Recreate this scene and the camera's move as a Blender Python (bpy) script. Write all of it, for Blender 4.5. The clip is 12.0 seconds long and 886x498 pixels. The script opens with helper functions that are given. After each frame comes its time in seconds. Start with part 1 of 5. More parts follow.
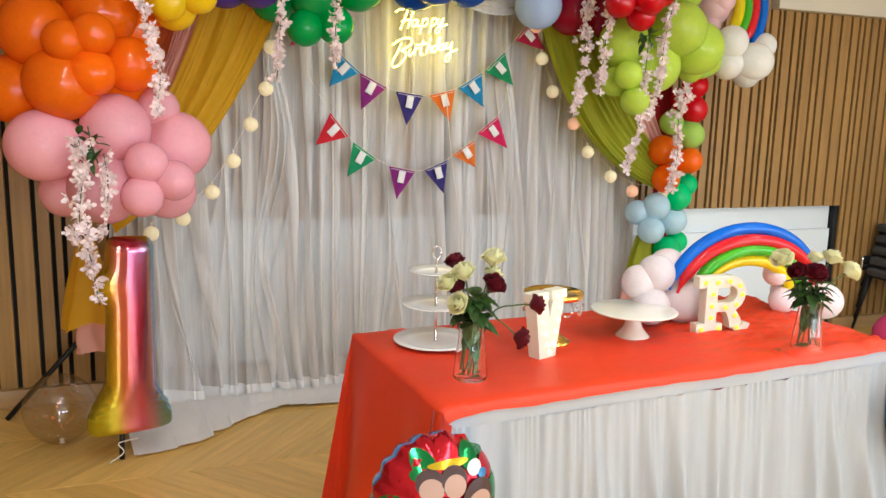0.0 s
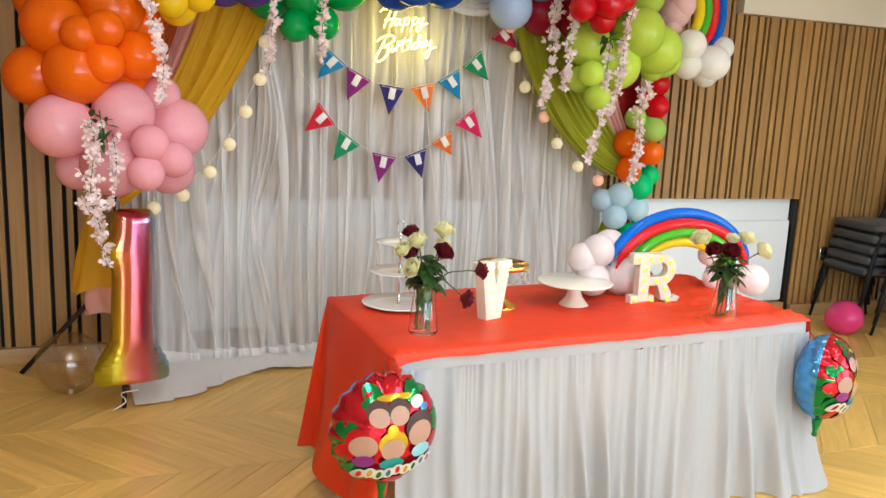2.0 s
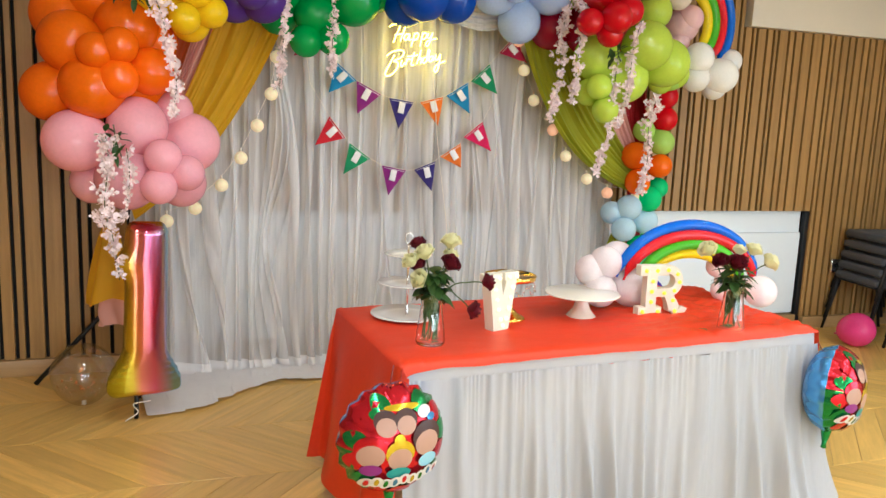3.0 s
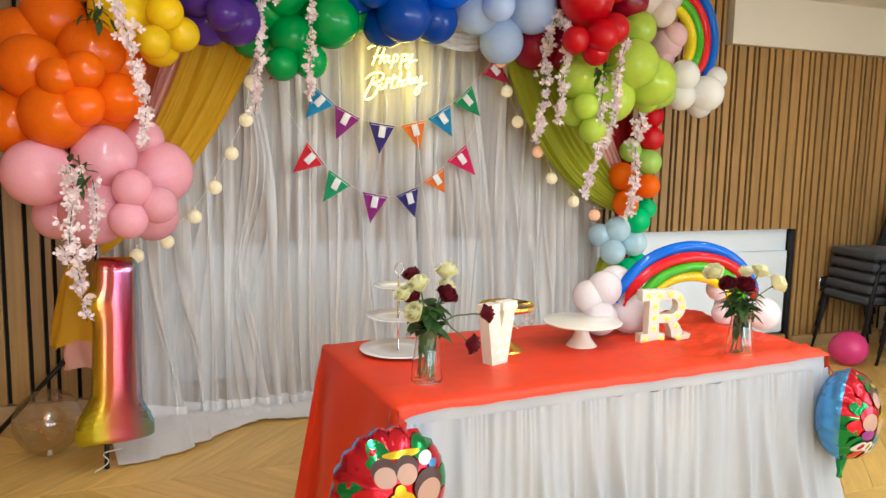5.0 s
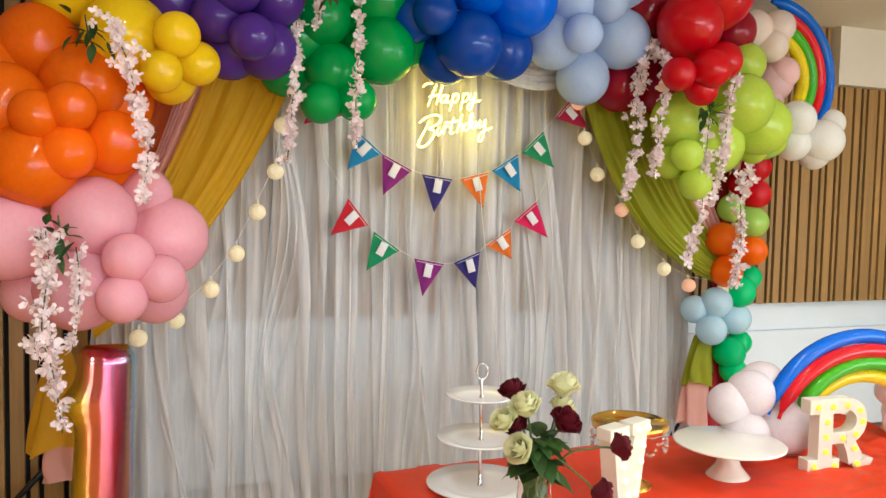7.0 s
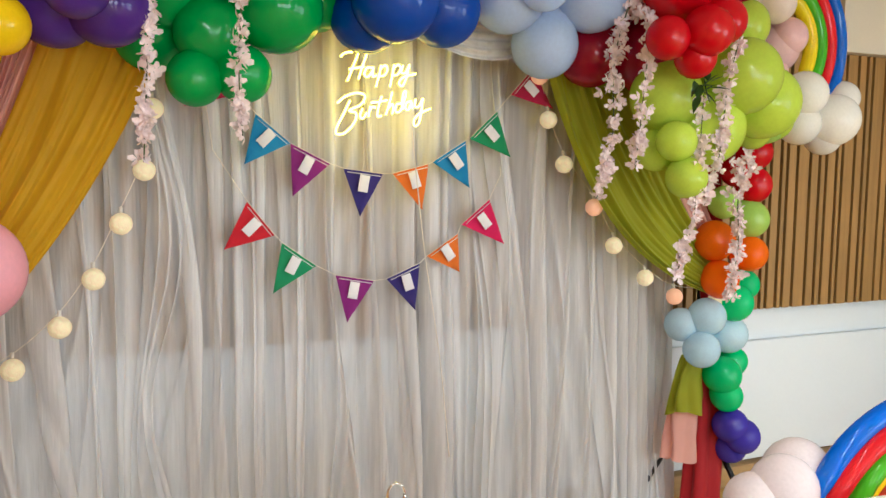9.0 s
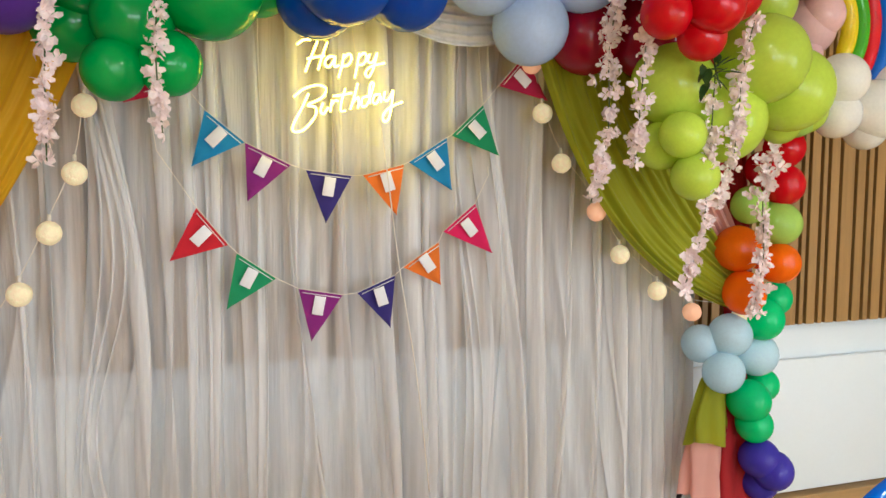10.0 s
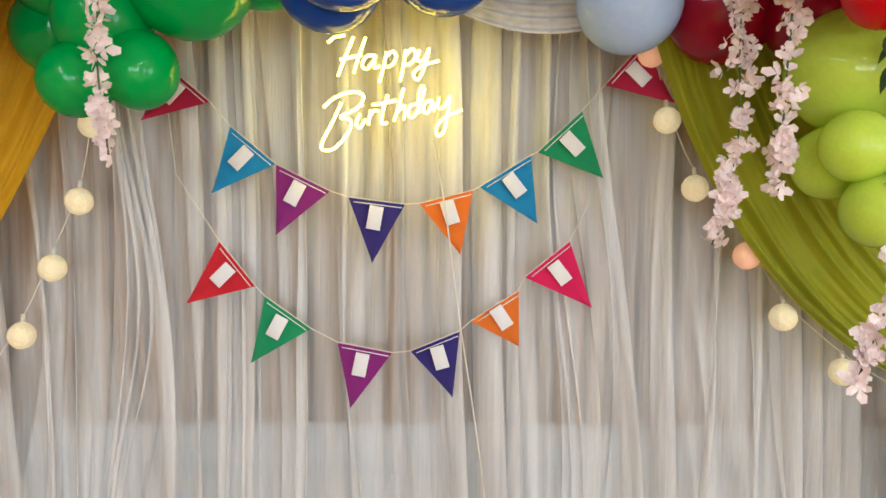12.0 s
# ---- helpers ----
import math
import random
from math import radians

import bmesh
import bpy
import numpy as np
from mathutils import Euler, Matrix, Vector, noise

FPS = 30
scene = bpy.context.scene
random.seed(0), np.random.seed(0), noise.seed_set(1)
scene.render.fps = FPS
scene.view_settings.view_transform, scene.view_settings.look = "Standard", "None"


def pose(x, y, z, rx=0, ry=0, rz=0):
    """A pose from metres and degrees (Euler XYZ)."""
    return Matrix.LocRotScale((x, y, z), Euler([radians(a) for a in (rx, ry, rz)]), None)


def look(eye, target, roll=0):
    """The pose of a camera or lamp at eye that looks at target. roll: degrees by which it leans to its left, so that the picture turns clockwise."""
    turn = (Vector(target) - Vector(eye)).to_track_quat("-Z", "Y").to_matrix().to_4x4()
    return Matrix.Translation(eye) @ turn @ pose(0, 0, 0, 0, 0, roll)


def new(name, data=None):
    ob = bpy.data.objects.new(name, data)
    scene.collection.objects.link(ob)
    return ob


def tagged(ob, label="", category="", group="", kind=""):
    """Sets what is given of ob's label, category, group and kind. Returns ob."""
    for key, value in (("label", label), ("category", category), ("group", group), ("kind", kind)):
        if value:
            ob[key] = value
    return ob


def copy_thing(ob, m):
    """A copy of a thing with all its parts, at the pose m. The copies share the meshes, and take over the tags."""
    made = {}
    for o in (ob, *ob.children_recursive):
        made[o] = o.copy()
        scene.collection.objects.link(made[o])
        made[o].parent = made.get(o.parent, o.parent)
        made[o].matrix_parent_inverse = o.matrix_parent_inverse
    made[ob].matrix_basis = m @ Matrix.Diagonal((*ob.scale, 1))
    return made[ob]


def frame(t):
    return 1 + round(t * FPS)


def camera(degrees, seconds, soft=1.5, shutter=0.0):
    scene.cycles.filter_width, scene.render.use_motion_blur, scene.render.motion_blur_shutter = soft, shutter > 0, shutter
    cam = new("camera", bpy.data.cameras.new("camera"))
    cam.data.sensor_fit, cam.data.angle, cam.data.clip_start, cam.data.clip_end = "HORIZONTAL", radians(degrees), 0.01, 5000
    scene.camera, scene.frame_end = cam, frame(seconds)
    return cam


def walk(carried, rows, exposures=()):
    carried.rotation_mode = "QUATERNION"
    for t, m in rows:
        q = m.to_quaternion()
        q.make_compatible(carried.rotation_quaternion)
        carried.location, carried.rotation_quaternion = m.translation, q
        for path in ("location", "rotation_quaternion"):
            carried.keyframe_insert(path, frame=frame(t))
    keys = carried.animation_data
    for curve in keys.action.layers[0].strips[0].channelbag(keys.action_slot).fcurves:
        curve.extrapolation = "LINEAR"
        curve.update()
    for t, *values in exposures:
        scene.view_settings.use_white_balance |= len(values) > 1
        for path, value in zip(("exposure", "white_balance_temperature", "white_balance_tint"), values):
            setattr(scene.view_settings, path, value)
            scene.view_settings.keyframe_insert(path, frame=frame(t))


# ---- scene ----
cam = camera(59.1, 12.0, soft=1.5)
PATH = [
    (0, (0.22, 0.124, 1.533), (0.916, 1.969, 1.195), 1.4),
    (0.5, (0.261, -0.069, 1.545), (0.96, 1.773, 1.202), 2.0),
    (1, (0.196, -0.167, 1.548), (0.945, 1.649, 1.17), 2.5),
    (1.5, (0.19, -0.248, 1.545), (0.956, 1.552, 1.128), 2.9),
    (2, (0.232, -0.313, 1.542), (0.917, 1.531, 1.182), 2.6),
    (2.5, (0.239, -0.35, 1.544), (0.894, 1.51, 1.211), 2.4),
    (4.5, (0.245, -0.246, 1.527), (0.925, 1.61, 1.226), 1.7),
    (5, (0.231, -0.15, 1.527), (0.954, 1.696, 1.265), 1.2),
    (5.5, (0.267, 0.003, 1.51), (1.044, 1.835, 1.307), 1.0),
    (6, (0.376, 0.225, 1.51), (1.08, 2.09, 1.346), 0.8),
    (6.5, (0.38, 0.461, 1.522), (1.027, 2.349, 1.391), 0.8),
    (7, (0.326, 0.667, 1.527), (0.993, 2.548, 1.405), 1.2),
    (7.2, (0.333, 0.739, 1.517), (1.017, 2.615, 1.396), 1.4),
    (8.8, (0.63, 1.309, 1.641), (1.364, 3.159, 1.449), 0.8),
    (9, (0.709, 1.349, 1.632), (1.459, 3.193, 1.443), 0.5),
    (9.5, (0.935, 1.424, 1.633), (1.641, 3.286, 1.442), 0.3),
    (10, (1.092, 1.559, 1.626), (1.704, 3.454, 1.445), 0.0),
    (10.5, (1.264, 1.706, 1.634), (1.753, 3.638, 1.462), 0.0),
    (11, (1.518, 1.766, 1.645), (1.783, 3.741, 1.474), 0.5),
    (11.5, (1.688, 1.925, 1.643), (1.779, 3.916, 1.482), 0.5),
    (12, (1.742, 2.07, 1.656), (1.719, 4.065, 1.521), 0.2),
]
walk(cam, [(t, look(eye, target, roll)) for t, eye, target, roll in PATH], exposures=[(0, -0.22, 5880, 10), (5.5, -0.18, 5880, 10), (9, -0.24, 5950, 10), (12, -0.20, 5950, 10)])

# ---- world and light ----
world = bpy.data.worlds.new("world")
scene.world = world
world.use_nodes = True
wn = world.node_tree
sky = wn.nodes.new("ShaderNodeTexSky")
sky.sky_type = "NISHITA"
sky.sun_disc = False
sky.sun_elevation, sky.sun_rotation = radians(38), radians(200)
wn.links.new(sky.outputs[0], wn.nodes["Background"].inputs[0])
wn.nodes["Background"].inputs[1].default_value = 0.12


def lamp(name, kind, where, energy, colour=(1, 1, 1), sx=1.0, sy=1.0):
    data = bpy.data.lights.new(name, kind)
    data.energy, data.color = energy, colour
    if kind == "AREA":
        data.shape, data.size, data.size_y = "RECTANGLE", sx, sy
    ob = new(name, data)
    ob.matrix_world = where
    return ob


sun = lamp("sun", "SUN", look((2, -12, 9), (1.5, 2, 0)), 2.0, (1, 0.95, 0.86))
sun.data.angle = radians(0.6)
WINDOWS_BACK = [(0.2, 1.6), (2.3, 1.6), (4.4, 1.6)]
for wx, ww in WINDOWS_BACK:
    lamp("window_light", "AREA", look((wx, -6.36, 1.15), (wx, 0, 0.75)), 95, (0.84, 0.95, 1.0), ww - 0.1, 1.7)
WINDOWS_RIGHT = [(-3.0, 1.8), (-0.2, 1.8)]
for wy, ww in WINDOWS_RIGHT:
    lamp("window_light", "AREA", look((5.91, wy, 1.15), (0, wy + 0.6, 1.0)), 60, (0.80, 0.92, 1.0), ww - 0.1, 1.7)
STRIPS = [(0.3, 0.8), (2.3, 0.8), (4.3, 0.8), (0.3, -4.0), (2.3, -4.0), (4.3, -4.0)]
for lx, ly in STRIPS:
    lamp("ceiling_strip_light", "AREA", look((lx, ly, 2.585), (lx, ly, 0)), 38, (0.93, 0.98, 1.0), 0.05, 3.4)


# ---- materials ----
def surface(name, col, rough=0.5, metal=0.0, var=0.12, scale=5.0, bump=0.0, bscale=60.0, thru=0.0, coat=0.0, rand=0.0, glow=0.0, glowcol=None, trans=0.0, ior=1.45, alpha=1.0, stretch=(1, 1, 1), sheen=0.0, fine=0.5, sheer=None):
    m = bpy.data.materials.new(name)
    m.use_nodes = True
    nt = m.node_tree
    b = nt.nodes["Principled BSDF"]
    tc = nt.nodes.new("ShaderNodeTexCoord")
    mp = nt.nodes.new("ShaderNodeMapping")
    mp.inputs["Scale"].default_value = stretch
    nt.links.new(tc.outputs["Object"], mp.inputs["Vector"])
    n1, n2 = nt.nodes.new("ShaderNodeTexNoise"), nt.nodes.new("ShaderNodeTexNoise")
    n1.inputs["Scale"].default_value, n1.inputs["Detail"].default_value = scale, 4
    n2.inputs["Scale"].default_value, n2.inputs["Detail"].default_value = bscale, 3
    for n in (n1, n2):
        nt.links.new(mp.outputs[0], n.inputs["Vector"])
    add = nt.nodes.new("ShaderNodeMath")
    add.operation = "MULTIPLY_ADD"
    nt.links.new(n2.outputs["Fac"], add.inputs[0])
    add.inputs[1].default_value = fine
    nt.links.new(n1.outputs["Fac"], add.inputs[2])
    rng = nt.nodes.new("ShaderNodeMapRange")
    nt.links.new(add.outputs[0], rng.inputs["Value"])
    mid = 0.5 + fine * 0.5
    rng.inputs["From Min"].default_value, rng.inputs["From Max"].default_value = mid - 0.3, mid + 0.3
    rng.inputs["To Min"].default_value, rng.inputs["To Max"].default_value = 1 - var, 1 + var
    hsv = nt.nodes.new("ShaderNodeHueSaturation")
    hsv.inputs["Color"].default_value = (*col, 1)
    if rand:
        oi = nt.nodes.new("ShaderNodeObjectInfo")
        r2 = nt.nodes.new("ShaderNodeMapRange")
        r2.inputs["To Min"].default_value, r2.inputs["To Max"].default_value = 1 - rand, 1 + rand
        nt.links.new(oi.outputs["Random"], r2.inputs["Value"])
        mul = nt.nodes.new("ShaderNodeMath")
        mul.operation = "MULTIPLY"
        nt.links.new(rng.outputs[0], mul.inputs[0])
        nt.links.new(r2.outputs[0], mul.inputs[1])
        nt.links.new(mul.outputs[0], hsv.inputs["Value"])
        off = nt.nodes.new("ShaderNodeVectorMath")
        off.operation = "SCALE"
        off.inputs[0].default_value = (17, 11, 7)
        nt.links.new(oi.outputs["Random"], off.inputs["Scale"])
        nt.links.new(off.outputs[0], mp.inputs["Location"])
    else:
        nt.links.new(rng.outputs[0], hsv.inputs["Value"])
    nt.links.new(hsv.outputs[0], b.inputs["Base Color"])
    b.inputs["Roughness"].default_value, b.inputs["Metallic"].default_value = rough, metal
    b.inputs["Coat Weight"].default_value, b.inputs["Coat Roughness"].default_value = coat, 0.06
    b.inputs["Transmission Weight"].default_value, b.inputs["IOR"].default_value = trans, ior
    b.inputs["Sheen Weight"].default_value = sheen
    if bump:
        bp = nt.nodes.new("ShaderNodeBump")
        bp.inputs["Strength"].default_value, bp.inputs["Distance"].default_value = bump, 0.01
        nt.links.new(add.outputs[0], bp.inputs["Height"])
        nt.links.new(bp.outputs[0], b.inputs["Normal"])
    if glow:
        b.inputs["Emission Strength"].default_value = glow
        b.inputs["Emission Color"].default_value = (*(glowcol or col), 1)
    outn = nt.nodes["Material Output"]
    last = b.outputs[0]
    if thru:
        tr, mx = nt.nodes.new("ShaderNodeBsdfTranslucent"), nt.nodes.new("ShaderNodeMixShader")
        nt.links.new(hsv.outputs[0], tr.inputs[0])
        mx.inputs[0].default_value = thru
        nt.links.new(last, mx.inputs[1])
        nt.links.new(tr.outputs[0], mx.inputs[2])
        last = mx.outputs[0]
    if alpha < 1:
        tp, mx = nt.nodes.new("ShaderNodeBsdfTransparent"), nt.nodes.new("ShaderNodeMixShader")
        mx.inputs[0].default_value = alpha
        nt.links.new(tp.outputs[0], mx.inputs[1])
        nt.links.new(last, mx.inputs[2])
        last = mx.outputs[0]
    if sheer:
        tp, mx, dn = nt.nodes.new("ShaderNodeBsdfTransparent"), nt.nodes.new("ShaderNodeMixShader"), nt.nodes.new("ShaderNodeMapRange")
        dn.inputs["From Min"].default_value, dn.inputs["From Max"].default_value = 0.36, 0.6
        dn.inputs["To Min"].default_value, dn.inputs["To Max"].default_value = sheer
        nt.links.new(n1.outputs["Fac"], dn.inputs["Value"])
        nt.links.new(dn.outputs[0], mx.inputs[0])
        nt.links.new(tp.outputs[0], mx.inputs[1])
        nt.links.new(last, mx.inputs[2])
        last = mx.outputs[0]
    nt.links.new(last, outn.inputs[0])
    return m


def latex(name, col):
    m = surface(name, col, 0.32, 0, 0.05, 9, 0, 40, thru=0.35, coat=0.9, rand=0.07)
    m.node_tree.nodes["Principled BSDF"].inputs["Specular IOR Level"].default_value = 0.0
    m.node_tree.nodes["Principled BSDF"].inputs["Coat Roughness"].default_value = 0.02
    return m


def cloth(name, col, thru=0.3, rough=0.85, alpha=1.0, var=0.06):
    return surface(name, col, rough, 0, var, 7, 0.15, 420, thru=thru, sheen=0.15, alpha=alpha)


def rainbow_foil(name):
    m = surface(name, (0.8, 0.3, 0.4), 0.2, 1.0, 0.03, 6, 0.05, 14)
    nt = m.node_tree
    b = nt.nodes["Principled BSDF"]
    tc = nt.nodes.new("ShaderNodeTexCoord")
    sep = nt.nodes.new("ShaderNodeSeparateXYZ")
    nt.links.new(tc.outputs["Object"], sep.inputs[0])
    add = nt.nodes.new("ShaderNodeMath")
    add.operation = "MULTIPLY_ADD"
    add.inputs[1].default_value = 0.06
    nt.links.new(sep.outputs["Z"], add.inputs[0])
    nt.links.new(sep.outputs["X"], add.inputs[2])
    rng = nt.nodes.new("ShaderNodeMapRange")
    rng.inputs["From Min"].default_value, rng.inputs["From Max"].default_value = -0.11, 0.15
    nt.links.new(add.outputs[0], rng.inputs["Value"])
    ramp = nt.nodes.new("ShaderNodeValToRGB")
    cols = [(0.0, (0.62, 0.62, 0.04)), (0.20, (0.78, 0.60, 0.06)), (0.34, (0.86, 0.30, 0.22)), (0.58, (0.82, 0.18, 0.36)), (0.78, (0.62, 0.40, 0.68)), (0.93, (0.32, 0.55, 0.68))]
    el = ramp.color_ramp.elements
    el[0].position, el[0].color = cols[0][0], (*cols[0][1], 1)
    el[1].position, el[1].color = cols[-1][0], (*cols[-1][1], 1)
    for p, c in cols[1:-1]:
        e = el.new(p)
        e.color = (*c, 1)
    nt.links.new(rng.outputs[0], ramp.inputs[0])
    nt.links.new(ramp.outputs[0], b.inputs["Base Color"])
    return m


M = {
    "plaster": surface("plaster", (0.72, 0.66, 0.55), 0.9, 0, 0.05, 2, 0.05, 120),
    "ceiling": surface("ceiling_paint", (0.74, 0.71, 0.65), 0.92, 0, 0.03, 2, 0.03, 150),
    "white_board": surface("white_board", (0.80, 0.86, 0.90), 0.45, 0, 0.02, 2, 0.01, 60),
    "oak_slat": surface("oak_slat", (0.36, 0.205, 0.068), 0.36, 0, 0.2, 3.0, 0.08, 45, rand=0.1, stretch=(14, 14, 0.7)),
    "felt": surface("black_felt", (0.012, 0.011, 0.01), 0.95, 0, 0.2, 40, 0.1, 300),
    "oak_floor": surface("oak_floor", (0.70, 0.45, 0.125), 0.28, 0, 0.17, 2.4, 0.05, 26, rand=0.12, stretch=(1.4, 16, 4)),
    "oak_trim": surface("oak_trim", (0.42, 0.26, 0.11), 0.42, 0, 0.15, 3, 0.05, 40, stretch=(1, 12, 12)),
    "black": surface("black_metal", (0.014, 0.014, 0.015), 0.45, 0.3, 0.1, 20, 0.02, 200),
    "sheer": surface("white_voile", (0.93, 0.925, 0.92), 0.6, 0, 0.04, 1.1, 0.85, 9, thru=0.15, sheen=0.1, stretch=(12, 12, 0.5), fine=0.6, sheer=(0.42, 0.72)),
    "voile_heap": surface("bunched_white_voile", (0.88, 0.87, 0.86), 0.65, 0, 0.05, 3, 0.3, 30, thru=0.1, sheen=0.1),
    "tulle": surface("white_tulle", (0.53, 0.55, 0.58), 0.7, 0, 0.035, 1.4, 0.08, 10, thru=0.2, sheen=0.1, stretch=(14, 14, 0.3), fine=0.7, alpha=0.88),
    "band": cloth("white_satin", (0.47, 0.47, 0.48), 0.1, 0.5),
    "red_cloth": surface("coral_red_cloth", (0.80, 0.052, 0.010), 0.46, 0, 0.07, 4, 0.12, 60, thru=0.12),
    "gold_cloth": cloth("mustard_chiffon", (0.80, 0.46, 0.005), 0.45, 0.6),
    "pink_cloth": cloth("pale_pink_chiffon", (0.92, 0.52, 0.44), 0.4, 0.7),
    "rust_cloth": cloth("rust_chiffon", (0.72, 0.15, 0.03), 0.4, 0.7),
    "lime_cloth": cloth("olive_green_chiffon", (0.42, 0.45, 0.012), 0.45, 0.6),
    "crimson_cloth": cloth("crimson_chiffon", (0.5, 0.012, 0.02), 0.3, 0.6),
    "glass": surface("clear_glass", (1, 1, 1), 0.02, 0, 0.0, 5, 0, 50, trans=1.0, ior=1.45),
    "china": surface("white_china", (0.82, 0.82, 0.78), 0.14, 0, 0.02, 3, 0, 50, coat=0.5),
    "cream_china": surface("cream_china", (0.82, 0.79, 0.68), 0.16, 0, 0.02, 3, 0, 50, coat=0.5),
    "chrome": surface("chrome", (0.75, 0.75, 0.75), 0.12, 1.0, 0.03, 9, 0, 50),
    "gold": surface("polished_gold", (0.83, 0.55, 0.12), 0.2, 1.0, 0.08, 8, 0.05, 60),
    "crystal": surface("crystal", (1, 1, 1), 0.03, 0, 0, 5, 0, 50, trans=0.9, ior=1.5),
    "letter_white": surface("white_plastic", (0.86, 0.82, 0.68), 0.4, 0, 0.03, 5, 0.02, 80, thru=0.15),
    "bulb": surface("warm_bulb", (0.9, 0.55, 0.03), 0.3, 0, 0, 5, 0, 50, glow=1.0, glowcol=(1.0, 0.66, 0.05)),
    "bulb_white": surface("warm_white_bulb", (0.95, 0.85, 0.55), 0.3, 0, 0, 5, 0, 50, glow=1.3, glowcol=(1.0, 0.80, 0.38)),
    "ball_lamp": surface("cotton_ball_lamp", (0.80, 0.69, 0.44), 0.9, 0, 0.14, 60, 0.5, 180, glow=0.32, glowcol=(1.0, 0.80, 0.46)),
    "ball_lamp_peach": surface("peach_cotton_ball_lamp", (0.8, 0.45, 0.3), 0.9, 0, 0.1, 30, 0.3, 180, glow=0.4, glowcol=(1.0, 0.50, 0.26)),
    "neon": surface("neon_tube", (1, 0.9, 0.5), 0.3, 0, 0, 5, 0, 50, glow=17, glowcol=(1.0, 0.74, 0.06)),
    "strip": surface("led_diffuser", (1, 1, 1), 0.4, 0, 0, 5, 0, 50, glow=8, glowcol=(1.0, 0.95, 0.84)),
    "cord": surface("white_cord", (0.75, 0.7, 0.6), 0.7, 0, 0.05, 50, 0, 80),
    "rose_white": surface("cream_rose", (0.82, 0.80, 0.50), 0.6, 0, 0.1, 30, 0.05, 90, thru=0.25),
    "rose_red": surface("dark_red_rose", (0.13, 0.006, 0.016), 0.55, 0, 0.2, 30, 0.05, 90, thru=0.15),
    "leaf": surface("dark_green_leaf", (0.035, 0.085, 0.016), 0.45, 0, 0.25, 30, 0.1, 80, thru=0.15),
    "stem": surface("green_stem", (0.07, 0.11, 0.03), 0.5, 0, 0.15, 30, 0, 80),
    "blossom": surface("pale_pink_silk_blossom", (0.97, 0.84, 0.83), 0.8, 0, 0.16, 22, 0.05, 90, thru=0.3),
    "seat": surface("grey_seat_fabric", (0.06, 0.06, 0.066), 0.92, 0, 0.12, 12, 0.25, 320, sheen=0.1),
    "knot": surface("dark_knot", (0.2, 0.02, 0.02), 0.5),
    "foil_red": surface("red_foil", (0.62, 0.02, 0.035), 0.14, 0.75, 0.08, 9, 0.10, 22),
    "foil_green": surface("green_foil", (0.02, 0.26, 0.07), 0.14, 0.75, 0.1, 9, 0.10, 22),
    "foil_blue": surface("blue_foil", (0.10, 0.35, 0.72), 0.16, 0.7, 0.05, 9, 0.10, 22),
    "foil_yellow": surface("yellow_foil", (0.62, 0.46, 0.02), 0.16, 0.6, 0.05, 9, 0.05, 22),
    "print_peach": surface("peach_print", (0.44, 0.26, 0.19), 0.4, 0.0, 0.05, 9, 0.05, 22),
    "print_brown": surface("dark_brown_print", (0.05, 0.018, 0.014), 0.4, 0.0, 0.1, 9, 0.05, 22),
    "print_white": surface("white_print", (0.62, 0.61, 0.59), 0.4, 0.0, 0.05, 9, 0.05, 22),
    "teal_print": surface("teal_print", (0.02, 0.30, 0.30), 0.35, 0.2, 0.05, 9, 0.05, 22),
    "pale_blue_print": surface("pale_blue_print", (0.30, 0.62, 0.78), 0.35, 0.2, 0.05, 9, 0.05, 22),
    "felt_white": surface("white_felt", (0.82, 0.80, 0.80), 0.95, 0, 0.04, 30, 0.1, 300),
    "frame": surface("window_frame_white", (0.8, 0.8, 0.79), 0.4, 0, 0.03, 4, 0.02, 80),
    "confetti": surface("copper_confetti", (0.7, 0.25, 0.08), 0.3, 0.8, 0.1, 20),
}


def film_skin(name):
    m = bpy.data.materials.new(name)
    m.use_nodes = True
    nt = m.node_tree
    gl, tp, mx, fr, pw = (nt.nodes.new("ShaderNode" + k) for k in ("BsdfGlossy", "BsdfTransparent", "MixShader", "LayerWeight", "MapRange"))
    gl.inputs["Roughness"].default_value = 0.05
    tp.inputs[0].default_value = (0.93, 0.91, 0.88, 1)
    fr.inputs["Blend"].default_value = 0.35
    pw.inputs["To Min"].default_value, pw.inputs["To Max"].default_value = 0.07, 0.42
    nt.links.new(fr.outputs["Facing"], pw.inputs["Value"])
    nt.links.new(pw.outputs[0], mx.inputs[0])
    nt.links.new(tp.outputs[0], mx.inputs[1])
    nt.links.new(gl.outputs[0], mx.inputs[2])
    nt.links.new(mx.outputs[0], nt.nodes["Material Output"].inputs[0])
    return m


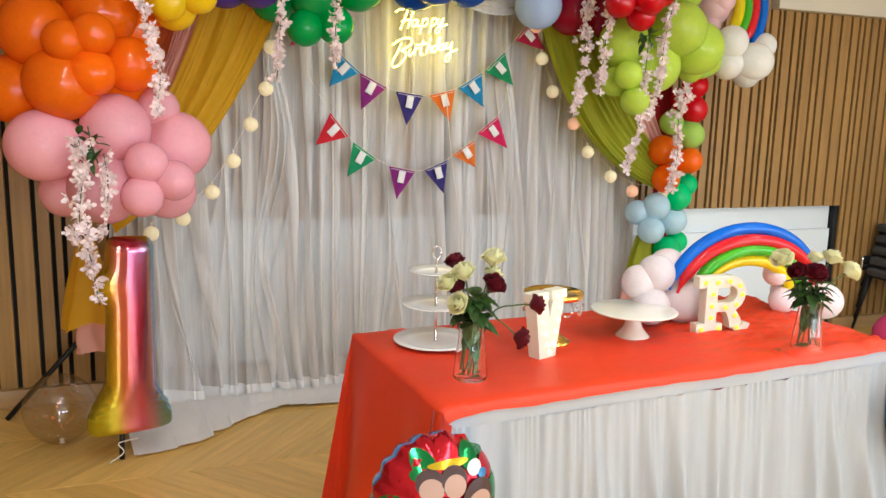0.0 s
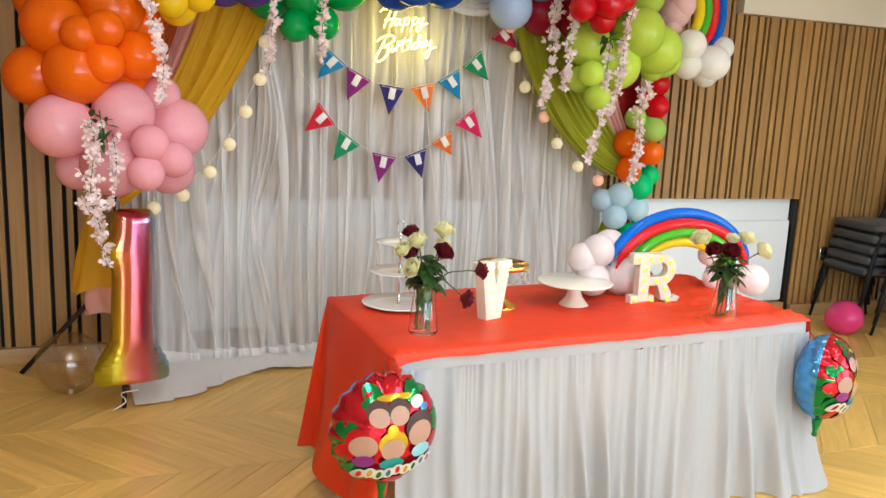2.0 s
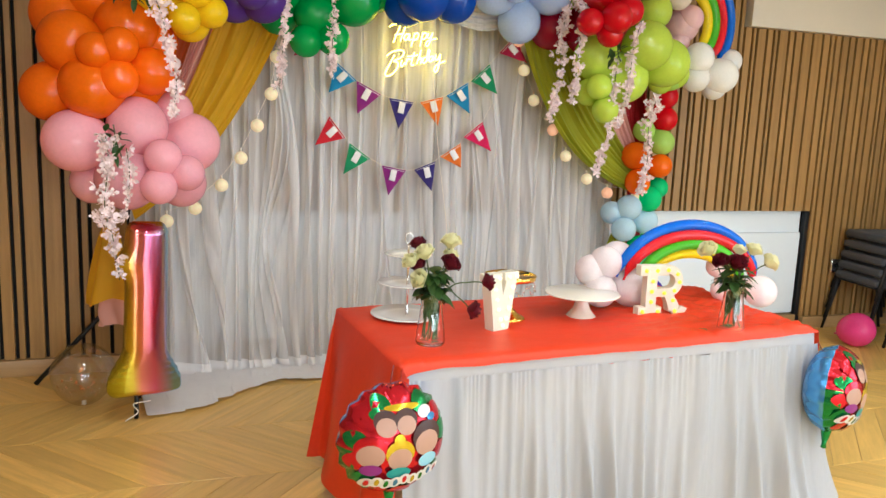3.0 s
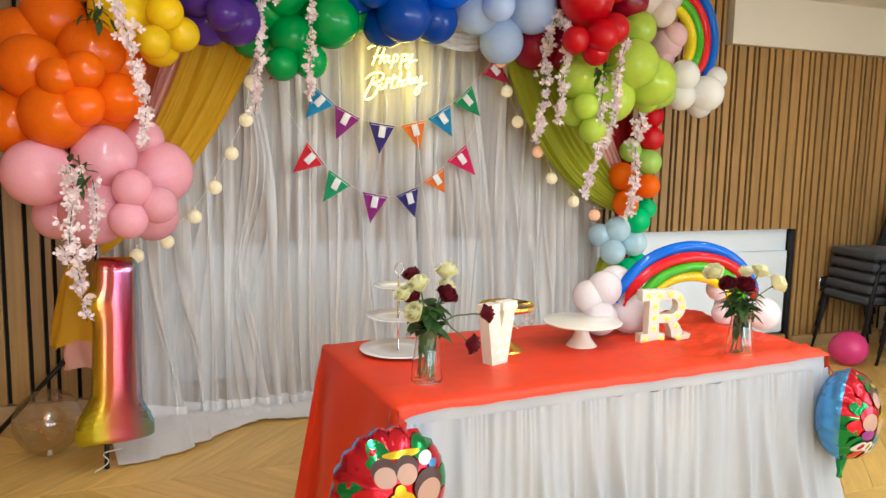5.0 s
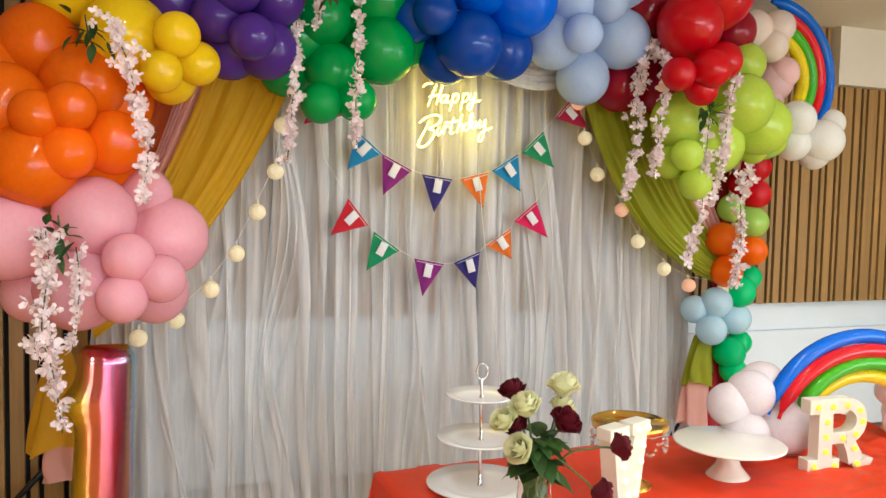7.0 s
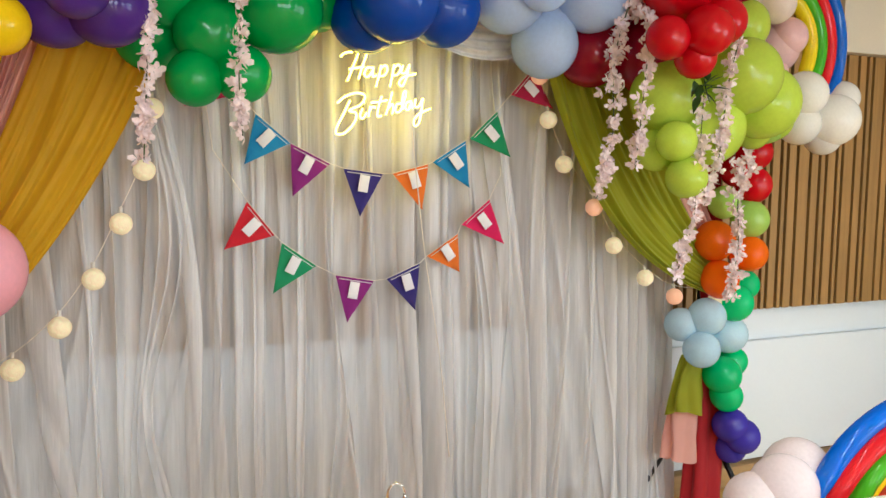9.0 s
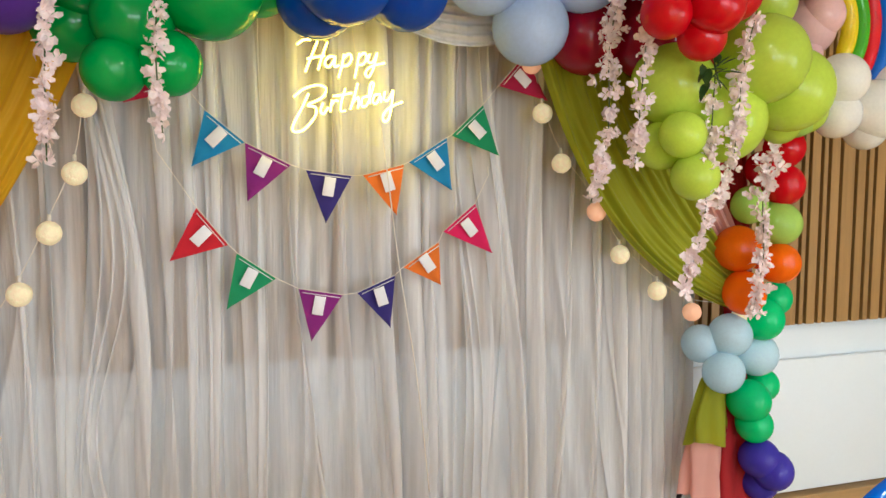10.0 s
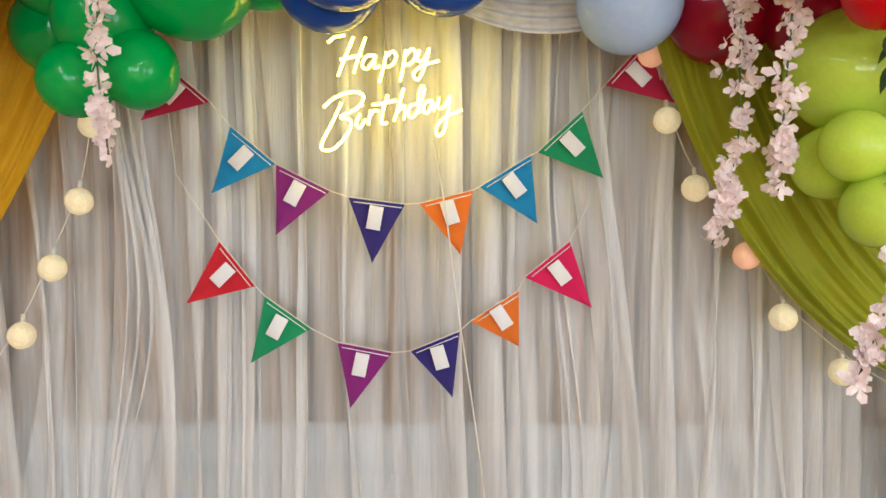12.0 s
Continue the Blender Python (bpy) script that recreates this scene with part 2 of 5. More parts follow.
M["clear_latex"] = film_skin("clear_latex")
M["one"] = rainbow_foil("rainbow_foil")
FLAG_COLS = {"red": (0.52, 0.008, 0.02), "blue": (0.012, 0.22, 0.45), "purple": (0.22, 0.012, 0.17), "navy": (0.03, 0.02, 0.16), "orange": (0.72, 0.16, 0.012), "green": (0.012, 0.26, 0.10), "crimson": (0.62, 0.006, 0.09), "maroon": (0.40, 0.006, 0.05)}
for k, c in FLAG_COLS.items():
    M["flag_" + k] = surface("felt_" + k, c, 0.9, 0, 0.08, 20, 0.2, 300, sheen=0.2)
LATEX = {"orange": (1.0, 0.19, 0.0004), "pink": (0.97, 0.50, 0.57), "yellow": (0.97, 0.7, 0.002), "purple": (0.1, 0.035, 0.32), "green": (0.008, 0.46, 0.09), "blue": (0.004, 0.085, 0.52), "bright_blue": (0.003, 0.17, 0.92), "lightblue": (0.56, 0.72, 0.98), "red": (0.7, 0.003, 0.012), "darkred": (0.36, 0.004, 0.024), "lime": (0.62, 0.8, 0.09), "lightlime": (0.52, 0.8, 0.16), "cream": (0.92, 0.8, 0.72), "blush": (0.92, 0.62, 0.62), "white": (0.96, 0.95, 0.9), "mint": (0.01, 0.7, 0.24), "powder": (0.66, 0.88, 1.0), "violet": (0.07, 0.05, 0.52), "hot_pink": (0.85, 0.07, 0.28), "cloud": (0.97, 0.88, 0.88), "model_blue": (0.004, 0.17, 0.74), "model_red": (0.82, 0.014, 0.022), "model_green": (0.1, 0.56, 0.016), "model_yellow": (0.98, 0.8, 0.004)}
for k, c in LATEX.items():
    M["latex_" + k] = latex("latex_" + k, c)


# ---- mesh helpers ----
def link(name, bm, material, parent=None, label="", smooth=True, at=None):
    me = bpy.data.meshes.new(name)
    bm.normal_update()
    bm.to_mesh(me)
    bm.free()
    mats = material if isinstance(material, (list, tuple)) else [material]
    for m in mats:
        me.materials.append(m)
    if smooth:
        me.polygons.foreach_set("use_smooth", [True] * len(me.polygons))
    ob = new(name, me)
    if parent:
        ob.parent = parent
    if at is not None:
        ob.matrix_basis = at
    if label:
        ob["label"] = label
    return ob


def part(name, bm, material, parent, label="", smooth=True, at=None):
    return link(name, bm, material, parent, label, smooth, at)


def share(name, me, parent, at):
    ob = new(name, me)
    ob.parent = parent
    ob.matrix_basis = at
    return ob


def thing(name, at, label, category, group="", kind=""):
    ob = new(name)
    ob.matrix_basis = at
    return tagged(ob, label, category, group, kind)


def box(bm, x0, x1, y0, y1, z0, z1, bevel=0.0, seg=2):
    r = bmesh.ops.create_cube(bm, size=1.0)
    vs = r["verts"]
    for v in vs:
        v.co = Vector((x0 + (v.co.x + 0.5) * (x1 - x0), y0 + (v.co.y + 0.5) * (y1 - y0), z0 + (v.co.z + 0.5) * (z1 - z0)))
    if bevel:
        es = list({e for v in vs for e in v.link_edges})
        bmesh.ops.bevel(bm, geom=es, offset=bevel, segments=seg, affect="EDGES", profile=0.5)
    return bm


def new_box(*a, **k):
    return box(bmesh.new(), *a, **k)


def lathe(profile, seg=32, bm=None):
    bm = bm or bmesh.new()
    rings = []
    for r, z in profile:
        if r < 1e-5:
            rings.append([bm.verts.new((0, 0, z))])
        else:
            rings.append([bm.verts.new((r * math.cos(2 * math.pi * i / seg), r * math.sin(2 * math.pi * i / seg), z)) for i in range(seg)])
    for a, b in zip(rings, rings[1:]):
        for i in range(seg):
            j = (i + 1) % seg
            if len(a) == 1 and len(b) == 1:
                continue
            if len(a) == 1:
                bm.faces.new((a[0], b[j], b[i]))
            elif len(b) == 1:
                bm.faces.new((a[i], a[j], b[0]))
            else:
                bm.faces.new((a[i], a[j], b[j], b[i]))
    bmesh.ops.recalc_face_normals(bm, faces=bm.faces)
    return bm


def smooth_path(pts, n=8):
    pts = [Vector(p) for p in pts]
    if len(pts) < 3:
        return [pts[0].lerp(pts[-1], i / n) for i in range(n + 1)]
    ext = [2 * pts[0] - pts[1]] + pts + [2 * pts[-1] - pts[-2]]
    res = []
    for i in range(1, len(ext) - 2):
        p0, p1, p2, p3 = ext[i - 1:i + 3]
        for k in range(n):
            t = k / n
            res.append(0.5 * (2 * p1 + (p2 - p0) * t + (2 * p0 - 5 * p1 + 4 * p2 - p3) * t * t + (3 * p1 - p0 - 3 * p2 + p3) * t ** 3))
    res.append(pts[-1])
    return res


def tube(pts, r, seg=8, bm=None, taper=None):
    bm = bm or bmesh.new()
    rings = []
    n = len(pts)
    side = None
    for i, p in enumerate(pts):
        d = (pts[min(i + 1, n - 1)] - pts[max(i - 1, 0)])
        d = d.normalized() if d.length > 1e-9 else Vector((0, 0, 1))
        if side is None:
            side = d.orthogonal().normalized()
        side = (side - d * side.dot(d))
        side = side.normalized() if side.length > 1e-6 else d.orthogonal().normalized()
        up = d.cross(side)
        rr = r * (taper(i / max(1, n - 1)) if taper else 1.0)
        rings.append([bm.verts.new(p + (side * math.cos(2 * math.pi * k / seg) + up * math.sin(2 * math.pi * k / seg)) * rr) for k in range(seg)])
    for a, b in zip(rings, rings[1:]):
        for k in range(seg):
            bm.faces.new((a[k], a[(k + 1) % seg], b[(k + 1) % seg], b[k]))
    bm.faces.new(list(reversed(rings[0])))
    bm.faces.new(rings[-1])
    return bm


def grid(nu, nv, fn, bm=None):
    bm = bm or bmesh.new()
    vs = [[bm.verts.new(fn(i / nu, j / nv)) for j in range(nv + 1)] for i in range(nu + 1)]
    for i in range(nu):
        for j in range(nv):
            bm.faces.new((vs[i][j], vs[i + 1][j], vs[i + 1][j + 1], vs[i][j + 1]))
    return bm


def n1(x, y=0.0, z=0.0):
    return noise.noise(Vector((x, y, z)))


rnd = random.Random(5)

# ---- the room ----
WALL_Y, LEFT_X, RIGHT_X, BACK_Y, CEIL = 4.47, -3.6, 5.95, -6.4, 2.64
floor = link("floor", new_box(LEFT_X - 0.2, RIGHT_X + 0.2, BACK_Y - 0.2, WALL_Y + 0.6, -0.12, -0.012), M["felt"], smooth=False)
tagged(floor, "honey oak chevron parquet floor", "floor", kind="structure")
ceiling = link("ceiling", new_box(LEFT_X - 0.2, RIGHT_X + 0.2, BACK_Y - 0.2, WALL_Y + 0.6, CEIL, CEIL + 0.15), M["ceiling"], smooth=False)
tagged(ceiling, "plain off-white painted ceiling", "ceiling", kind="structure")
# decorated wall: felt backing behind the slats, with a recess
RX0, RX1, RZ = 0.22, 5.0, 0.945
wall = thing("wall_north", pose(0, 0, 0), "wall clad in vertical oak slats over black felt", "wall", kind="structure")
bm = bmesh.new()
box(bm, LEFT_X - 0.2, RX0, WALL_Y + 0.025, WALL_Y + 0.6, 0, CEIL)
box(bm, RX1, RIGHT_X + 0.2, WALL_Y + 0.025, WALL_Y + 0.6, 0, CEIL)
box(bm, RX0, RX1, WALL_Y + 0.025, WALL_Y + 0.6, RZ, CEIL)
box(bm, RX0, RX1, WALL_Y + 0.45, WALL_Y + 0.6, 0, RZ)
part("backing", bm, M["felt"], wall, smooth=False)
bm = new_box(RX0, RX1 - 0.055, WALL_Y + 0.06, WALL_Y + 0.10, 0.115, RZ - 0.002, bevel=0.004)
part("recess_panel", bm, M["white_board"], wall, "pale blue-white flat panel")
bm = new_box(RX0, RX1 - 0.075, WALL_Y + 0.02, WALL_Y + 0.052, 0.13, 0.775, bevel=0.006)
part("lower_panel", bm, M["white_board"], wall, "pale blue-white lower panel")
bm = new_box(RX1 - 0.053, RX1 - 0.003, WALL_Y + 0.012, WALL_Y + 0.05, 0.0, RZ - 0.004, bevel=0.002)
part("recess_edge", bm, M["black"], wall, "black edge strip")
bm = new_box(RX0, RX1 - 0.055, WALL_Y - 0.005, WALL_Y + 0.10, 0.004, 0.112, bevel=0.004)
part("recess_base", bm, M["oak_trim"], wall, "oak base board")

bm = bmesh.new()
edges = [BACK_Y] + [e for wy, ww in WINDOWS_RIGHT for e in (wy - ww / 2, wy + ww / 2)] + [WALL_Y]
for i in range(0, len(edges), 2):
    box(bm, RIGHT_X, RIGHT_X + 0.15, edges[i], edges[i + 1], 0, CEIL)
for wy, ww in WINDOWS_RIGHT:
    box(bm, RIGHT_X, RIGHT_X + 0.15, wy - ww / 2, wy + ww / 2, 0, 0.25)
    box(bm, RIGHT_X, RIGHT_X + 0.15, wy - ww / 2, wy + ww / 2, 2.05, CEIL)
right_wall = link("wall_east", bm, M["plaster"], smooth=False)
tagged(right_wall, "cream plastered wall with windows", "wall", kind="structure")
# unseen wall closing the room; oak tone assumed, for orange bounce on the west slats
left_wall = link("wall_west", new_box(LEFT_X - 0.15, LEFT_X, BACK_Y, WALL_Y, 0, CEIL), M["oak_trim"], smooth=False)
tagged(left_wall, "plain oak panelled side wall", "wall", kind="structure")
bm = bmesh.new()
edges = [LEFT_X] + [e for wx, ww in WINDOWS_BACK for e in (wx - ww / 2, wx + ww / 2)] + [RIGHT_X]
for i in range(0, len(edges), 2):
    box(bm, edges[i], edges[i + 1], BACK_Y - 0.15, BACK_Y, 0, CEIL)
for wx, ww in WINDOWS_BACK:
    box(bm, wx - ww / 2, wx + ww / 2, BACK_Y - 0.15, BACK_Y, 0, 0.25)
    box(bm, wx - ww / 2, wx + ww / 2, BACK_Y - 0.15, BACK_Y, 2.05, CEIL)
tagged(link("wall_south", bm, M["plaster"], smooth=False), "plastered wall with tall windows", "wall", kind="structure")
SITES = [(pose(wx, BACK_Y - 0.08, 0.25), ww) for wx, ww in WINDOWS_BACK] + [(pose(RIGHT_X + 0.08, wy, 0.25, 0, 0, 90), ww) for wy, ww in WINDOWS_RIGHT]
for k, (site, ww) in enumerate(SITES):
    win = thing("window_%d" % (k + 1), site, "white framed window letting in daylight", "window", kind="structure")
    bm = bmesh.new()
    for x0, x1, z0, z1 in ((-ww / 2, ww / 2, 0, 0.05), (-ww / 2, ww / 2, 1.75, 1.8), (-ww / 2, -ww / 2 + 0.05, 0.052, 1.748), (ww / 2 - 0.05, ww / 2, 0.052, 1.748), (-0.02, 0.02, 0.052, 1.748)):
        box(bm, x0, x1, -0.03, 0.03, z0, z1)
    part("window_frame", bm, M["frame"], win, smooth=False)
# bulkhead
tagged(link("bulkhead", new_box(4.19, RIGHT_X, WALL_Y - 0.06, WALL_Y + 0.024, 2.29, CEIL), M["plaster"], smooth=False), "off-white boxed-in bulkhead under the ceiling", "bulkhead", kind="structure")
# skirting
for x0, x1 in ((LEFT_X, RX0), (RX1, RIGHT_X)):
    tagged(link("baseboard", new_box(x0, x1, WALL_Y - 0.03, WALL_Y + 0.024, 0.0, 0.095, bevel=0.003), M["oak_trim"]), "oak skirting board along the slatted wall", "baseboard", kind="structure")
tagged(link("baseboard", new_box(RIGHT_X - 0.018, RIGHT_X, BACK_Y, WALL_Y - 0.02, 0.0, 0.095, bevel=0.003), M["oak_trim"]), "oak skirting board", "baseboard", kind="structure")
# lights on the ceiling
for lx, ly in STRIPS:
    t = thing("ceiling_light", pose(lx, ly, CEIL), "long white linear ceiling light", "ceiling light", "ceiling lights")
    part("housing", new_box(-0.06, 0.06, -1.75, 1.75, -0.035, -0.001, bevel=0.004), M["frame"], t)
    part("diffuser", new_box(-0.025, 0.025, -1.7, 1.7, -0.045, -0.036, bevel=0.002), M["strip"], t)

# ---- backdrop stand, curtain and drapes ----
stand = thing("backdrop_stand", pose(0, 0, 0), "black metal backdrop stand with tripod legs holding the curtain", "backdrop stand")
for sx in (0.02, 3.27):
    part("pole", tube([Vector((sx, 4.34, 0.02)), Vector((sx, 4.34, 2.45))], 0.017, 10), M["black"], stand)
    for ax, ay in ((-0.5, -0.08), (0.04, -0.42), (0.22, 0.1)):
        part("leg", tube([Vector((sx + ax * 0.05, 4.34 + ay * 0.05, 0.52)), Vector((sx + ax, 4.34 + ay, 0.012))], 0.013, 8), M["black"], stand)
part("crossbar", tube([Vector((-0.05, 4.34, 2.45)), Vector((3.3, 4.34, 2.45))], 0.016, 10), M["black"], stand)

CX0, CX1 = 0.06, 3.07


def pleat(c, z):
    """Where a thread of the gathered voile hangs: its shift along the bar and towards the room."""
    low = 1 - z / 2.46
    ph = 2 * math.pi * (24 * c + 2.3 * n1(c * 9, z * 0.16, 2) + 0.55 * n1(c * 22, z * 0.4, 5) * (0.4 + low))
    amp = 0.013 + 0.054 * max(0.0, 0.42 + 1.3 * n1(c * 13, z * 0.28, 9))
    fine = 2 * math.pi * (83 * c + 1.4 * n1(c * 17, z * 0.3, 14))
    fa = 0.012 * max(0.0, 0.5 + 1.4 * n1(c * 19, z * 0.33, 17))
    dx = amp * math.sin(ph) + fa * math.sin(fine)
    dy = 0.026 * math.cos(ph + 0.7) * (0.5 + amp * 16) + 0.006 * math.cos(fine) + 0.006 * n1(c * 120, z * 2.2, 7)
    return dx, dy


def curtain_point(u, v):
    # v: 0 at the bar, 1 at the outer hem on the floor
    drop = 2.46
    s = v * (drop + 0.42)
    x = CX0 + u * (CX1 - CX0)
    spread = 0.05 * max(0, s - 1.2) * (u - 0.3)
    left = max(0.0, 1 - u * 4.0)
    if s < drop:
        z = drop - s
        dx, dy = pleat(u, z)
        lean = 0.035 * n1(x * 2.3, z * 0.9, 21) * min(1, s * 1.2)
        return (x + spread + lean + dx, 4.30 + dy - 0.05 * (1 - z / drop) ** 3, max(z, 0.012))
    k = s - drop
    dx, dy = pleat(u, 0)
    flat = max(0, 1 - k * 3)
    reach = k * (0.55 + 0.9 * left + 0.35 * n1(x * 1.7, 5))
    bulge = 0.045 * math.exp(-((k - 0.06) / 0.06) ** 2) * (0.6 + n1(x * 9, 2))
    return (x + spread + 0.18 * left * k + dx * (0.5 + 0.5 * flat), 4.25 + dy * flat - reach, 0.010 + 0.6 * max(0, bulge) + 0.010 * (1 + n1(x * 14, k * 9, 4)))


bm = grid(1300, 46, curtain_point)
for f in bm.faces:
    f.material_index = 1 if f.calc_center_median().z < 0.05 else 0
curtain = link("curtain", bm, [M["sheer"], M["voile_heap"]])
tagged(curtain, "gathered white voile backdrop curtain trailing on the floor", "curtain")


def swag(u, v, x0, x1, z0, sag):
    x = x0 + u * (x1 - x0)
    d = sag * (0.3 + 0.7 * v) * (1 - (2 * u - 1) ** 2)
    return (x, 4.13 - 0.07 * math.sin(math.pi * u) - 0.012 * math.sin(v * 40), z0 - d)


for x0, x1, z0, sag in ((1.48, 2.48, 2.34, 0.28), (0.75, 1.5, 2.36, 0.27)):
    tagged(link("curtain_swag", grid(40, 40, lambda u, v: swag(u, v, x0, x1, z0, sag)), M["sheer"]), "sheer white fabric swag draped along the arch", "fabric swag", "white swags")


def drape(top, bend, tie, mat, label, y0=4.06, folds=7, seed=0):
    """A gathered cloth from a stretch of the bar, over a bend, to a tie at the side; each pair is its two edges (x, z)."""
    def f(u, v):
        a, c, b = (Vector((p[0][0] + u * (p[1][0] - p[0][0]), y0, p[0][1] + u * (p[1][1] - p[0][1]))) for p in (top, bend, tie))
        p = a * (1 - v) ** 2 + c * 2 * v * (1 - v) + b * v * v
        ph = 2 * math.pi * (u * folds + 1.6 * n1(u * 2.6, v * 1.1, seed))
        s = math.sin(ph)
        p.y += 0.024 * s * (0.35 + 0.9 * abs(n1(u * 4, v * 0.8, seed + 9))) * (1 - 0.35 * v) + 0.01 * n1(u * 24, v * 2, seed) - 0.05 * v
        return p
    return tagged(link("drape", grid(130, 44, f), mat), label, "drape", "coloured drapes")


# left drapes, tied behind the pink balloons
drape(((0.60, 2.4), (0.97, 2.4)), ((0.36, 1.55), (0.63, 1.36)), ((0.02, 1.10), (0.06, 0.96)), M["gold_cloth"], "mustard yellow chiffon drape swept aside and tied", 4.03, 3, 1)
drape(((0.49, 2.4), (0.63, 2.4)), ((0.31, 1.6), (0.38, 1.54)), ((0.0, 1.12), (0.03, 1.06)), M["pink_cloth"], "pale pink chiffon drape swept aside", 4.06, 2, 2)
drape(((0.08, 2.4), (0.54, 2.4)), ((0.08, 1.6), (0.35, 1.6)), ((-0.04, 1.14), (0.0, 1.08)), M["rust_cloth"], "rust orange chiffon drape swept aside", 4.12, 5, 3)
# right drapes
drape(((2.18, 2.4), (2.58, 2.4)), ((2.36, 1.28), (2.82, 1.50)), ((3.15, 1.10), (3.16, 1.24)), M["lime_cloth"], "olive green chiffon drape swept aside and tied", 4.09, 7, 4)
drape(((2.55, 2.4), (2.76, 2.4)), ((2.80, 1.50), (2.99, 1.62)), ((3.15, 1.22), (3.18, 1.30)), M["pink_cloth"], "pale pink chiffon drape swept aside", 4.13, 4, 5)
drape(((2.78, 2.4), (3.2, 2.4)), ((2.98, 1.62), (3.20, 1.7)), ((3.12, 1.0), (3.24, 1.0)), M["crimson_cloth"], "crimson chiffon drape hanging beside the balloons", 4.18, 5, 6)


def tail(name, x, y, z0, z1, w0, w1, mat, label, shift=0.0, seed=0):
    def f(u, v):
        w = w0 + (w1 - w0) * v ** 0.7
        a = 2 * math.pi * u
        cr = 1 + 0.22 * math.sin(a * 5 + 5 * n1(u * 3, v, seed))
        return (x + shift * v + w * math.cos(a) * cr * 0.5, y + 0.5 * w * math.sin(a) * cr * 0.55, z0 + (z1 - z0) * (v + 0.06 * v * math.sin(a * 2 + seed)))
    ob = link(name, grid(60, 16, f), mat)
    tagged(ob, label, "drape", "drape tails")


tail("drape_tail", -0.06, 3.98, 0.92, 0.53, 0.06, 0.20, M["gold_cloth"], "bunched tail of mustard yellow cloth below its tie", -0.02, 1)
tail("drape_tail", -0.03, 4.0, 0.60, 0.40, 0.14, 0.19, M["pink_cloth"], "pale pink cloth tail hanging below the yellow one", 0.0, 2)
tail("drape_tail", 3.04, 4.12, 0.84, 0.58, 0.08, 0.17, M["lime_cloth"], "bunched tail of olive green cloth", -0.02, 3)
tail("drape_tail", 3.03, 4.14, 0.64, 0.36, 0.10, 0.18, M["pink_cloth"], "pale pink cloth tail", -0.02, 4)
tail("drape_tail", 3.17, 4.16, 1.0, 0.03, 0.07, 0.20, M["crimson_cloth"], "crimson cloth tail hanging to the floor", 0.0, 5)

# ---- balloons ----
bal_prof = []
for i in range(17):
    a = math.pi * i / 16
    r, z = math.sin(a), -math.cos(a)
    if z < 0:
        z *= 1.10 + 0.06 * (-z)
        r *= 1 - 0.05 * (-z) ** 2
    bal_prof.append((max(0.0, r), z))
BAL = bpy.data.meshes.new("balloon")
bm = lathe(bal_prof, 28)
bm.to_mesh(BAL)
bm.free()
BAL.polygons.foreach_set("use_smooth", [True] * len(BAL.polygons))
KNOT = bpy.data.meshes.new("knot")
bm = lathe([(0.0, -1.13), (0.03, -1.14), (0.045, -1.19), (0.03, -1.22), (0.06, -1.27), (0.0, -1.26)], 10)
bm.to_mesh(KNOT)
bm.free()
BALS = {}
for k in LATEX:
    BALS[k] = (BAL.copy(), KNOT.copy())
    for me in BALS[k]:
        me.materials.append(M["latex_" + k])


def cluster(col, items, label, group="balloon arch"):
    c = sum((Vector(p[:3]) for p in items), Vector()) / len(items)
    t = thing("balloon_cluster", Matrix.Translation(c), label, "balloon cluster", group)
    for k, (x, y, z, r) in enumerate(items):
        p = Vector((x, y, z))
        away = (p - c - Vector((0, 0.12, 0))).normalized()
        tilt = away.to_track_quat("Z", "Y").to_matrix().to_4x4() @ pose(0, 0, 0, rnd.uniform(-18, 18), rnd.uniform(-18, 18), rnd.uniform(0, 360))
        b = share("balloon", BALS[col][0], t, Matrix.Translation(p - c) @ tilt @ Matrix.Scale(r, 4))
        share("knot", BALS[col][1], b, Matrix())
    return t


BALLOONS_A = {
    "orange": [(-0.09, 3.7, 2.04, 0.135), (0.06, 3.62, 1.9, 0.139), (0.13, 3.75, 1.86, 0.154), (-0.17, 3.55, 1.81, 0.138), (-0.06, 3.42, 1.77, 0.08), (0.04, 3.42, 1.8, 0.08), (0.03, 3.43, 1.66, 0.088), (0.16, 3.53, 1.7, 0.108), (-0.08, 3.5, 1.62, 0.144), (-0.26, 3.6, 1.59, 0.131), (-0.22, 3.72, 1.94, 0.136), (0.09, 3.66, 1.63, 0.141)],
    "pink": [(0.1, 3.53, 1.45, 0.136), (0.33, 3.62, 1.38, 0.142), (0.21, 3.4, 1.32, 0.083), (0.31, 3.42, 1.25, 0.081), (0.19, 3.39, 1.19, 0.081), (-0.16, 3.5, 1.38, 0.139), (0.05, 3.52, 1.21, 0.142), (0.29, 3.58, 1.19, 0.114), (-0.1, 3.6, 1.19, 0.101), (0.26, 3.62, 1.53, 0.089)],
}
BALLOONS_B = {
    "yellow": [(0.19, 3.62, 2.08, 0.142), (0.36, 3.5, 2.07, 0.078), (0.31, 3.48, 1.94, 0.071), (0.43, 3.57, 1.99, 0.077), (0.34, 3.65, 1.94, 0.09), (-0.01, 3.72, 2.22, 0.106), (0.07, 3.7, 2.32, 0.129)],
    "purple": [(0.35, 3.68, 2.22, 0.083), (0.5, 3.62, 2.17, 0.097), (0.61, 3.52, 2.09, 0.083), (0.56, 3.55, 2.26, 0.089), (0.71, 3.65, 2.26, 0.104), (0.68, 3.68, 2.08, 0.115), (0.55, 3.74, 2.08, 0.117), (0.43, 3.7, 2.33, 0.105)],
}
